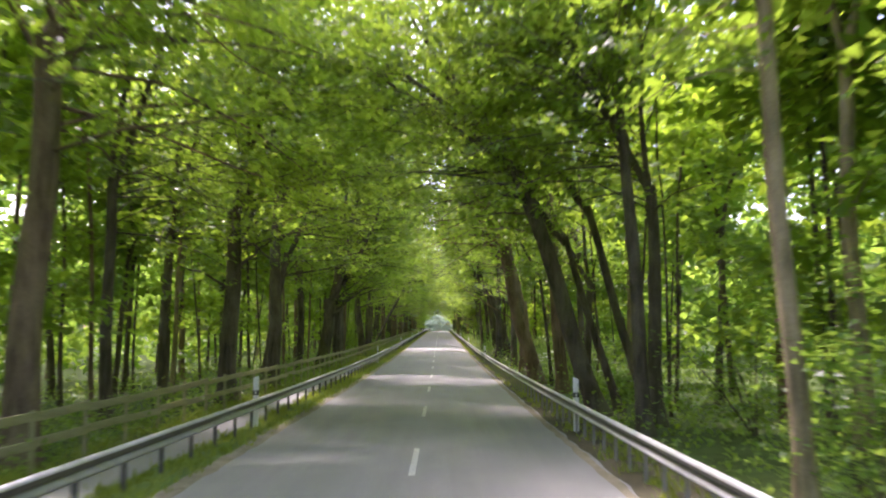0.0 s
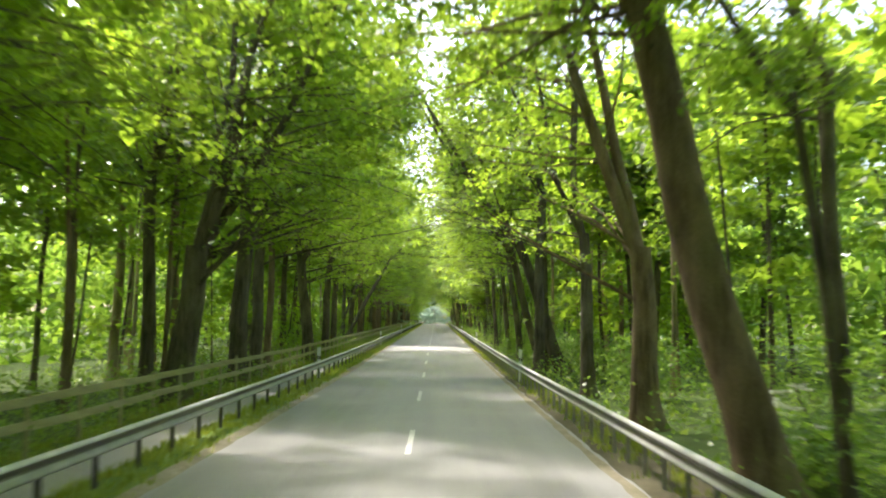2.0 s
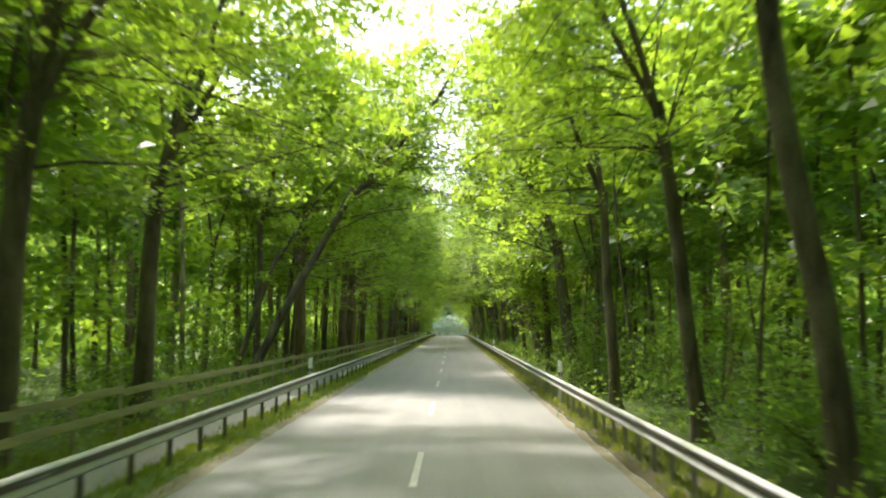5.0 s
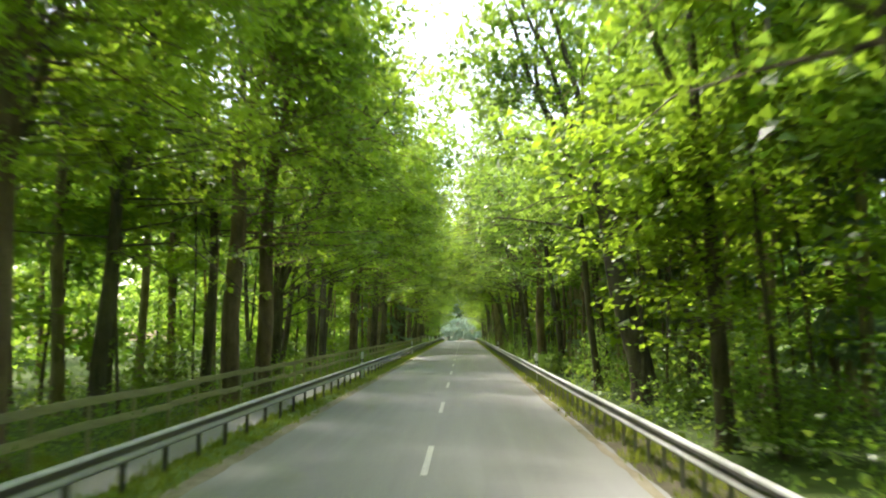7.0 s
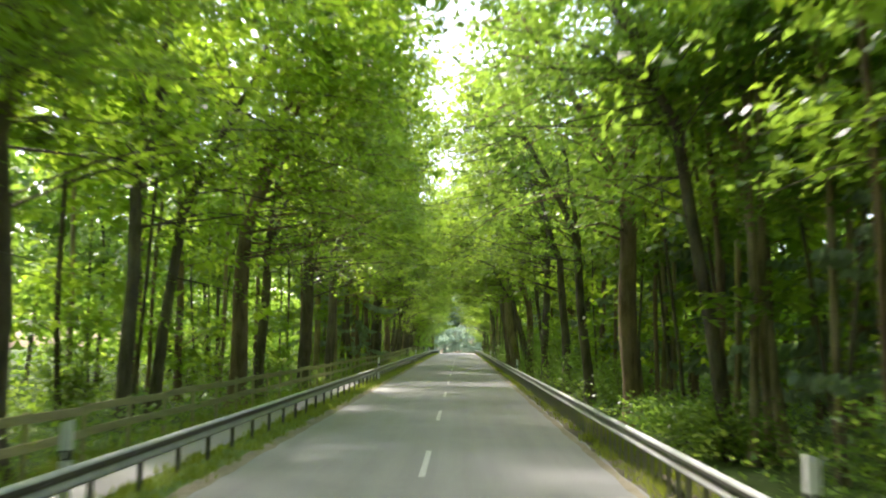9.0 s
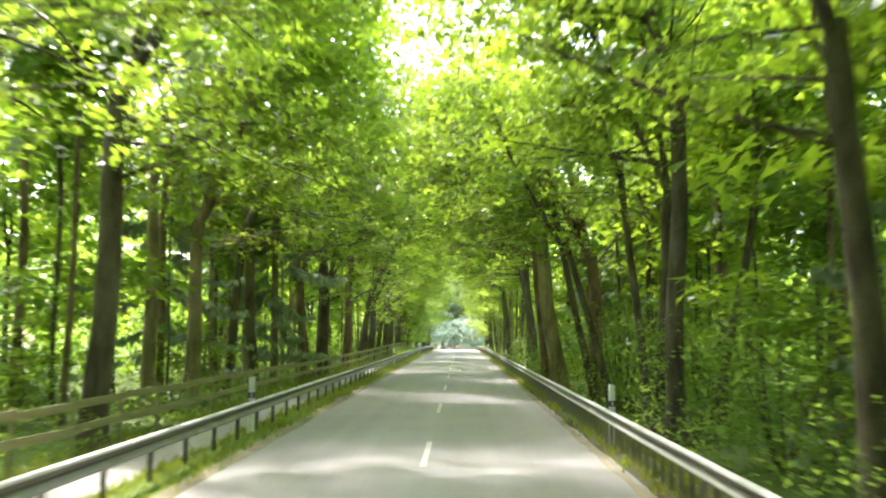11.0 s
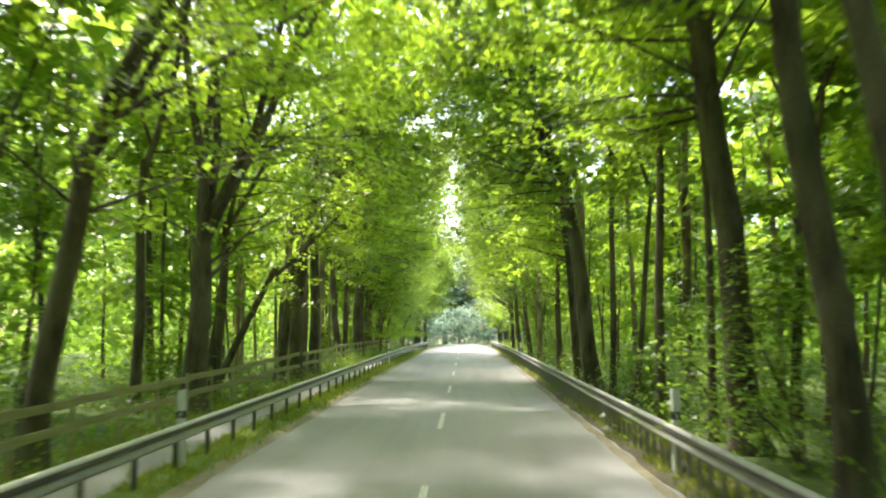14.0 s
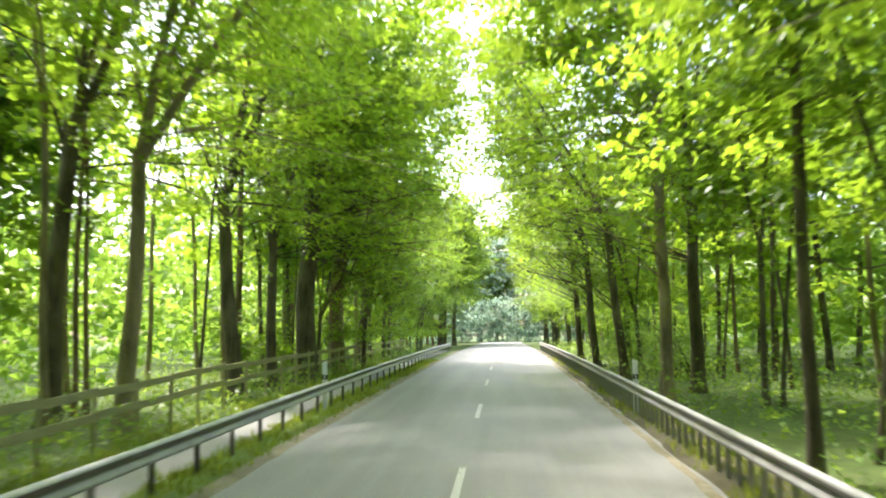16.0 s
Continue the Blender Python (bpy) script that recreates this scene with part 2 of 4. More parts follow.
def strip(name, xs, y0, y1, zs, mat, label, step=4.0, wobble=0.0, parent=None):
    """A long strip along the road with the cross-section xs, zs."""
    ys = np.arange(y0, y1 + step, step)
    rng = np.random.RandomState(len(name) + int(abs(xs[0]) * 10))
    v = np.zeros((len(ys), len(xs), 3))
    v[:, :, 0], v[:, :, 1], v[:, :, 2] = np.array(xs)[None], ys[:, None], np.array(zs)[None] + rise(ys)[:, None]
    if wobble:
        v[:, (0, -1), 0] += rng.uniform(-wobble, wobble, (len(ys), 2))
    n = len(xs)
    i = (np.arange(len(ys) - 1)[:, None] * n + np.arange(n - 1)[None]).ravel()
    ob = soup(name, v.reshape(-1, 3), np.stack([i, i + 1, i + 1 + n, i + n], 1), mat, parent, True)
    return tagged(ob, label, name.replace("_", " "), kind="structure")


def tube(points, radii, sides=8):
    """Vertices and faces of a tapered tube through the points."""
    p = np.array(points, float)
    d = np.gradient(p, axis=0)
    d /= np.linalg.norm(d, axis=1)[:, None] + 1e-9
    ref = np.where(np.abs(d[:, 2:3]) > 0.8, np.array([[1.0, 0, 0]]), np.array([[0, 0, 1.0]]))
    a = np.cross(d, ref)
    a /= np.linalg.norm(a, axis=1)[:, None]
    b = np.cross(d, a)
    th = np.linspace(0, 2 * np.pi, sides, endpoint=False)
    r = np.array(radii, float)[:, None, None]
    v = p[:, None] + r * (np.cos(th)[None, :, None] * a[:, None] + np.sin(th)[None, :, None] * b[:, None])
    n = len(p)
    i = np.arange(n - 1)[:, None] * sides
    j = np.arange(sides)[None]
    k = (j + 1) % sides
    f = np.stack([i + j, i + k, i + sides + k, i + sides + j], 2).reshape(-1, 4)
    return v.reshape(-1, 3), f


def merge(pieces):
    vs, fs, n = [], [], 0
    for v, f in pieces:
        vs.append(v)
        fs.append(f + n)
        n += len(v)
    return np.concatenate(vs), np.concatenate(fs)


def leaves(rng, centres, size, tilt=0.42, droop=None, plain=False):
    """Folded kite-shaped leaves, roughly level, at the centres: vertices and faces. plain: three-cornered ones for far trees."""
    n = len(centres)
    az = rng.uniform(0, 2 * np.pi, n)
    pitch = rng.normal(-0.25 if droop is None else droop, tilt, n)
    roll = rng.normal(0, tilt, n)
    ca, sa, cp, sp, cr, sr = np.cos(az), np.sin(az), np.cos(pitch), np.sin(pitch), np.cos(roll), np.sin(roll)
    ax = np.stack([ca * cp, sa * cp, sp], 1)
    side = np.stack([-sa, ca, 0 * sa], 1)
    up = np.cross(ax, side)
    side = side * cr[:, None] + up * sr[:, None]
    s = (size * rng.uniform(0.65, 1.35, n))[:, None]
    c = np.asarray(centres)
    if plain:
        v = np.stack([c - ax * s * 0.5, c + side * s * 0.42 + ax * s * 0.3, c - side * s * 0.42 + ax * s * 0.35], 1)
        return v.reshape(-1, 3), np.arange(3 * n).reshape(n, 3)
    v = np.stack([c - ax * s * 0.5, c + side * s * 0.36 - ax * s * 0.02, c + ax * s * 0.5, c - side * s * 0.36 - ax * s * 0.02], 1)
    return v.reshape(-1, 3), np.arange(4 * n).reshape(n, 4)


def sprays(rng, centres, heads, sizes, per=12, plain=False):
    """Flat twigs with leaves set to both sides of each, at the centres and pointing along heads: vertices and faces."""
    n = len(centres)
    pitch, roll = rng.normal(-0.16, 0.2, n), rng.normal(0, 0.24, n)
    ca, sa, cp, sp, cr, sr = np.cos(heads), np.sin(heads), np.cos(pitch), np.sin(pitch), np.cos(roll), np.sin(roll)
    ax = np.stack([ca * cp, sa * cp, sp], 1)
    side = np.stack([-sa, ca, 0 * sa], 1)
    up = np.cross(ax, side)
    side, up = side * cr[:, None] + up * sr[:, None], up * cr[:, None] - side * sr[:, None]
    k = np.arange(per)
    sign = np.where(k % 2, 1.0, -1.0)[None, :, None]
    along = ((k // 2 * 2 + 0.5 * (k % 2)) / per - 0.5)[None, :, None]
    s = np.asarray(sizes)[:, None, None]
    ax, side, up = ax[:, None], side[:, None], up[:, None]
    grow = s * rng.uniform(0.7, 1.25, (n, per, 1)) * (1.1 - 0.5 * np.abs(along))
    turn = rng.normal(0.85, 0.5, (n, per, 1))
    way = ax * np.cos(turn) + side * sign * np.sin(turn) + up * rng.normal(-0.15, 0.35, (n, per, 1))
    flat = up + ax * rng.normal(0, 0.4, (n, per, 1)) + side * rng.normal(0, 0.4, (n, per, 1))
    wide = np.cross(flat, way)
    foot = np.asarray(centres)[:, None] + ax * along * s * per * 0.33 + rng.normal(0, 1, (n, per, 3)) * np.array([0.8, 0.8, 0.55]) * s
    if plain:
        v = np.stack([foot, foot + way * grow * 0.8 + wide * grow * 0.42, foot + way * grow * 0.9 - wide * grow * 0.4], 2)
        return v.reshape(-1, 3), np.arange(3 * n * per).reshape(-1, 3)
    v = np.stack([foot, foot + way * grow * 0.5 + wide * grow * 0.37, foot + way * grow, foot + way * grow * 0.5 - wide * grow * 0.37], 2)
    return v.reshape(-1, 3), np.arange(4 * n * per).reshape(-1, 4)


def bent(rng, start, way, length, steps, wander, lift=0.0):
    """A wandering line of points."""
    p, d = [np.array(start, float)], np.array(way, float)
    d /= np.linalg.norm(d)
    for _ in range(steps):
        d = d + rng.normal(0, wander, 3) + np.array([0, 0, lift])
        d /= np.linalg.norm(d)
        p.append(p[-1] + d * length / steps)
    return np.array(p)


def sky_gap(y):
    """Half the width of the uneven gap between the crowns over the road."""
    base = np.interp(y, (55, 72, 128, 140, 146, 155, 203, 216, 288, 300, 314, 326, 340, 460), (0.0, 1.1, 1.1, 0.4, 0.4, 1.2, 1.1, 0.0, 0.0, 0.0, 0.15, 1.1, 1.6, 3.4))
    return base * (1.0 + 0.55 * np.sin(0.37 * y) + 0.4 * np.sin(0.93 * y + 1.0))


def tree(seed, x, y, r=0.22, lean=(0.0, 0.0), fork=6.0, limbs=3, height=17.0, bark=0, leaf=0, n_leaves=6000, low=4.0, spread=4.5, size=0.24,
         inward=0.0, label="", z=0.0, name="beech_tree", bend=0.0, clear=5.6, plain=False):
    """A forest tree: a leaning trunk, limbs from the fork, side branches and layered sprays of leaves."""
    rng = np.random.RandomState(seed)
    root = new(name)
    root.location = (x, y, z + float(rise(y)))
    side = -1.0 if x > 0 else 1.0
    # trunk with a flared foot
    zs = np.concatenate([[-0.3, 0.0, 0.25, 0.7], np.linspace(1.5, fork, max(3, int(fork / 1.3)))])
    wob = rng.uniform(-1, 1, 4)
    px = lean[0] * zs + bend * np.sin(zs / max(fork, 1) * np.pi) + 0.022 * r / 0.2 * np.sin(zs * 0.9 + wob[0] * 3) * np.minimum(zs.clip(0), 2)
    py = lean[1] * zs + 0.03 * np.sin(zs * 0.7 + wob[1] * 3) * np.minimum(zs.clip(0), 2)
    rad = r * (1.0 - 0.28 * zs.clip(0) / max(fork, 1)) * (1 + 0.55 * np.exp(-zs.clip(0) / 0.35))
    v, f = tube(np.stack([px, py, zs], 1), rad, 10)
    soup("trunk", v, f, BARK[bark], root, True)
    top = np.array([px[-1], py[-1], zs[-1]])
    way = np.array([lean[0] + 0.5 * (px[-1] - px[-2]) / (zs[-1] - zs[-2]), lean[1], 1.0])
    tips = []
    heads = [(top - np.array([0, 0, 0.3]), 0.72 * r)]
    tubes = []
    for k in range(limbs):
        a = rng.uniform(0, 2 * np.pi) if limbs < 2 else wob[2] * 0.6 + 2 * np.pi * k / limbs + rng.normal(0, 0.25)
        out = rng.uniform(0.09, 0.27) if limbs > 1 else 0.05
        d = way + np.array([math.cos(a) * out + side * inward * 0.25, math.sin(a) * out, 0])
        length = (height - fork) * rng.uniform(0.8, 1.05)
        line = bent(rng, heads[0][0], d, length, 9, 0.075, 0.045)
        rr = r * (0.72 if limbs == 1 else rng.uniform(0.44, 0.64) if limbs < 4 else rng.uniform(0.34, 0.5))
        rads = np.linspace(rr, 0.03, 10)
        lv, lf = tube(line, rads, 7)
        soup("limb", lv, lf, BARK[bark], root, True)
        heads.append((line, rads))
    # side branches carry the sprays
    n_br = max(6, int(n_leaves / 130))
    for k in range(n_br):
        if rng.rand() < max(0.08, (fork - low) / (height - low) * 0.6):
            zz = rng.uniform(min(low, fork - 1.5), fork)
            start = np.array([np.interp(zz, zs, px), np.interp(zz, zs, py), zz])
            rr = 0.035 * r / 0.2
        else:
            line, rads = heads[1 + rng.randint(limbs)]
            q = rng.uniform(max(0.05, min(0.6, (low - fork) / (height - fork))), 1.0)
            start = np.array([np.interp(q * 9, np.arange(10), line[:, c]) for c in range(3)])
            rr = max(0.012, 0.28 * np.interp(q * 9, np.arange(10), rads))
        a = rng.uniform(0, 2 * np.pi)
        d = np.array([math.cos(a) + side * inward * 0.8, math.sin(a), rng.uniform(0.05, 0.85)])
        reach = spread * rng.uniform(0.45, 1.1) * (1.15 - 0.5 * abs(start[2] / height - 0.5))
        line = bent(rng, start, d, reach, 6, 0.12, -0.07)
        if np.any((np.abs(line[:, 0] + x) < 4.4) & (line[:, 2] < clear)):
            line[:, 2] = np.maximum(line[:, 2], start[2])
            line[:, 2] += np.linspace(0, max(0.0, clear + 0.8 - line[:, 2].min()), 7)
        tubes.append(tube(line[::2], np.linspace(rr, 0.006, 4), 3))
        tips.append(line)
    v, f = merge(tubes)
    tagged(soup("branchwork", v, f, BARK[bark], root, True), kind="stuff")
    # leaves along the outer part of each branch, in flat sprays
    per = max(2, int(n_leaves / n_br / 12))
    lines = np.array(tips)
    q = rng.uniform(1.6, 6.0, (n_br, per))
    i0 = np.minimum(q.astype(int), 5)
    fr = (q - i0)[..., None]
    idx = np.arange(n_br)[:, None]
    c = lines[idx, i0] * (1 - fr) + lines[idx, i0 + 1] * fr
    w = 0.2 + 0.11 * q[..., None]
    c = c + rng.normal(0, 1, c.shape) * np.array([1, 1, 0.2]) * w
    d = lines[:, -1] - lines[:, 0]
    az = np.arctan2(d[:, 1], d[:, 0])[:, None] + rng.choice((-1, 1), (n_br, per)) * rng.uniform(0.1, 1.2, (n_br, per))
    c, az = c.reshape(-1, 3), az.ravel()
    keep = (np.abs(c[:, 0] + x) > 4.5) | (c[:, 2] > clear)
    keep &= np.abs(c[:, 0] + x - 0.8 * np.sin(0.11 * (c[:, 1] + y))) > sky_gap(c[:, 1] + y) * rng.uniform(0.5, 1.4, len(c))
    c, az = c[keep], az[keep]
    s = size * np.interp(c[:, 2], (4, 9, 15), (0.72, 1.0, 1.5))
    under = c[:, 2] < 6.8
    if not plain and under.sum() > 8:
        v, f = sprays(rng, c[under], az[under], s[under])
        tagged(soup("lower_crown", v, f, LEAF[leaf], root), kind="stuff")
        c, az, s = c[~under], az[~under], s[~under]
    v, f = sprays(rng, c, az, s, plain=True)
    tagged(soup("crown", v, f, LEAF[leaf], root), kind="stuff")
    return tagged(root, label or "tall forest tree with dark bark and layered green leaves", "tree", "roadside trees")


# ---- ground and road ----
Y0, Y1 = -30.0, 468.0


def ground_sheet():
    xs = np.concatenate([np.linspace(-900, -60, 12), np.linspace(-50, 50, 51), np.linspace(60, 900, 12)])
    ys = np.concatenate([np.linspace(-600, -60, 8), np.linspace(-50, 540, 148), np.linspace(560, 1500, 12)])
    rng = np.random.RandomState(3)
    gx, gy = np.meshgrid(xs, ys)
    gz = 0.14 * np.sin(gx * 0.31 + 1) * np.sin(gy * 0.23) + rng.normal(0, 0.05, gx.shape)
    gz = -0.12 + gz * np.clip((np.abs(gx) - 7.5) / 4, 0, 1)
    gz = gz + rise(gy)
    v = np.stack([gx, gy, gz], 2).reshape(-1, 3)
    n = len(xs)
    i = (np.arange(len(ys) - 1)[:, None] * n + np.arange(n - 1)[None]).ravel()
    ob = soup("ground", v, np.stack([i, i + 1, i + 1 + n, i + n], 1), SOIL, None, True)
    tagged(ob, "dark leaf-littered forest floor with green undergrowth", "forest floor", kind="structure")


ground_sheet()
RX0, RX1 = -3.75, 3.86
strip("road", (RX0, -1.8, 0.0, 1.8, RX1), Y0, Y1, (-0.03, 0.01, 0.03, 0.01, -0.03), ASPHALT, "grey worn asphalt country road with faint tyre tracks")
strip("verge_left", (-4.95, -4.4, -4.0, RX0 + 0.1), Y0, 375, (-0.03, 0.05, 0.03, -0.04), TURF, "narrow grass verge under the guardrail", 1.0, 0.08)
strip("verge_right", (RX1 - 0.08, 4.05, 4.5, 5.2), Y0, 375, (-0.04, 0.02, 0.05, -0.08), VERGE_SOIL, "narrow grass and sand verge under the guardrail", 1.0, 0.08)
strip("road_edge_left", (RX0 - 0.28, RX0 - 0.08, RX0 + 0.16), Y0, 375, (0.022, 0.012, -0.040), SAND, "pale sandy fringe along the asphalt edge", 0.8, 0.06)
strip("road_edge_right", (RX1 - 0.34, RX1 - 0.15, RX1 + 0.02), Y0, 375, (-0.027, -0.018, -0.045), SAND, "pale sandy fringe along the asphalt edge", 0.8, 0.08)
strip("cycle_path", (-6.35, -5.6, -4.85), Y0, 375, (0.0, 0.02, 0.0), PATH_ASPHALT, "pale asphalt cycle path between guardrail and wooden fence", 2.0, 0.05)


def dashes():
    me = None
    for k in range(-6, 34):
        y1 = 44.9 + 12.03 * k
        if me is None:
            bm = bmesh.new()
            bmesh.ops.bevel(bm, geom=list({e for v in box(bm, -0.06, 0.06, -2, 2, -0.02, 0.004) for e in v.link_edges}), offset=0.002)
            ob = part("centre_line_dash", bm, PAINT)
            me = ob.data
        else:
            ob = new("centre_line_dash", me)
        ob.location = (float(np.interp(y1, (50, 80, 110), (0.12, 0.06, 0.0))), y1 - 2, 0.03 + float(rise(y1 - 2)))
        ob.rotation_euler = (slope(y1 - 2), 0, 0)
        tagged(ob, "worn white painted centre line dash on asphalt", "road marking", "centre line dashes", "structure")


dashes()


# ---- guardrails ----
def guardrail(x, face, y0, y1, beam_mat, post_mat, gap, label, half=0.05):
    """W-beam on posts; face is +1 where the beam looks to +x."""
    root = new("guardrail")
    prof = [(0.0, 0.83), (0.035, 0.828), (0.07, 0.81), (0.083, 0.785), (0.078, 0.76), (0.02, 0.705), (0.0, 0.683), (0.02, 0.66), (0.078, 0.607), (0.083, 0.58), (0.07, 0.555), (0.035, 0.54), (0.0, 0.535)]
    prof = prof + [(a - 0.006, b) for a, b in prof[::-1]]
    n = len(prof)
    v = np.array([[[face * a, yy, b] for a, b in prof] for yy in (0.0, 4.04)]).reshape(-1, 3)
    i = np.arange(n)
    f = np.stack([i, (i + 1) % n, n + (i + 1) % n, n + i], 1)
    beam = soup("beam", v, f, beam_mat)
    bm = bmesh.new()
    a, b = sorted((-face * 0.012, -face * 0.07))
    box(bm, a, b, -half, 0.005 - half, -0.25, 0.80)
    box(bm, a, b, half - 0.005, half, -0.25, 0.80)
    box(bm, *sorted((-face * 0.066, -face * 0.07)), -half, half, -0.25, 0.80)
    post = part("post", bm, post_mat)
    for k in range(int((y1 - y0) / 4)):
        ob = beam if k == 0 else new("beam", beam.data)
        ob.parent, ob.location = root, (x, y0 + 4 * k, float(rise(y0 + 4 * k)))
        ob.rotation_euler = (slope(y0 + 4 * k + 2), 0, 0)
    for k in range(int((y1 - y0) / gap)):
        ob = post if k == 0 else new("post", post.data)
        ob.parent, ob.location = root, (x, y0 + gap * (k + 0.5), float(rise(y0 + gap * (k + 0.5))))
    return tagged(root, label, "guardrail", "guardrails")


guardrail(-4.36, 1, -6, 370, GRIMY_SHADED_STEEL, STEEL_POST, 2.0, "galvanised steel W-beam guardrail on steel posts beside the cycle path")
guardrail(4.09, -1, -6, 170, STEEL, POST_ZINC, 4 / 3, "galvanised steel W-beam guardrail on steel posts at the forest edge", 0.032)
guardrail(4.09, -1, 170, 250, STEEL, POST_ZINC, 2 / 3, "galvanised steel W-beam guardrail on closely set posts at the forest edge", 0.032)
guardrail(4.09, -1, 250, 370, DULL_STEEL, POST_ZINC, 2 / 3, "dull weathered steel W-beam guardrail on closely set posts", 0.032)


def fence_x(y):
    return float(np.interp(y, (0, 250, 275, 296, 308, 400), (-6.75, -6.75, -6.95, -7.1, -7.8, -8.0)))


def fence(y0, y1, step=2.5):
    root = new("wooden_fence")
    rng = np.random.RandomState(5)
    bm = bmesh.new()
    vs = box(bm, -0.02, 0.02, -0.01, step + 0.01, -0.08, 0.08)
    bmesh.ops.bevel(bm, geom=list({e for v in vs for e in v.link_edges}), offset=0.012)
    rail = part("rail", bm, FENCE_WOOD)
    bm = bmesh.new()
    bmesh.ops.create_cone(bm, cap_ends=True, segments=8, radius1=0.055, radius2=0.05, depth=1.6, matrix=Matrix.Translation((0, 0, 0.4)))
    post = part("post", bm, FENCE_WOOD)
    for k in range(int((y1 - y0) / step)):
        y = y0 + step * k
        x, turn = fence_x(y), math.atan((fence_x(y + step) - fence_x(y)) / step)
        lift = float(np.interp(y, (255, 285), (0, 0.14)) + rise(y))
        for zz in (1.08, 0.62):
            ob = rail if k == 0 and zz > 1 else new("rail", rail.data)
            ob.parent, ob.location = root, (x + 0.075, y, zz + lift + rng.normal(0, 0.015))
            ob.rotation_euler = (slope(y + 1.2) + rng.normal(0, 0.006), rng.normal(0, 0.03), -turn)
        ob = post if k == 0 else new("post", post.data)
        ob.parent, ob.location = root, (x, y, lift + rng.normal(0, 0.02))
    return tagged(root, "mossy two-rail wooden fence beside the cycle path", "fence")


fence(-3, 362)


def reflector_post(x, y, z=0.0):
    root = new("reflector_post")
    root.location = (x, y, z + float(rise(y)))
    bm = bmesh.new()
    vs = box(bm, -0.065, 0.065, -0.055, 0.055, -0.2, 1.42)
    for v in vs:
        if v.co.z > 1 and v.co.x * (1 if x > 0 else -1) > 0:
            v.co.z -= 0.04
    bmesh.ops.bevel(bm, geom=list({e for v in vs for e in v.link_edges}), offset=0.02, segments=2)
    part("body", bm, WHITE_PLASTIC, root)
    bm = bmesh.new()
    box(bm, -0.069, 0.069, -0.059, 0.059, 0.9, 1.03)
    band = part("band", bm, BLACK_PLASTIC, root, "black band")
    bm = bmesh.new()
    box(bm, -0.022, 0.022, -0.064, -0.055, 0.92, 1.01)
    part("reflector", bm, REFLECTOR, band, "pale grey reflector")
    return tagged(root, "white plastic roadside delineator post with a black band", "reflector post", "reflector posts")


for yy in (25.7, 75.2, 119.5, 168.2, 214.5, 263.4, 308.2):
    reflector_post(-4.43, yy)
for yy in (24.4, 74.2, 117.0, 165.5, 213.2, 262.7, 306.6):
    reflector_post(4.18, yy)

# ---- trees ----
def standing(x, y, turn):
    return pose(x, y, -0.1 + float(rise(y)), 0, 0, turn)


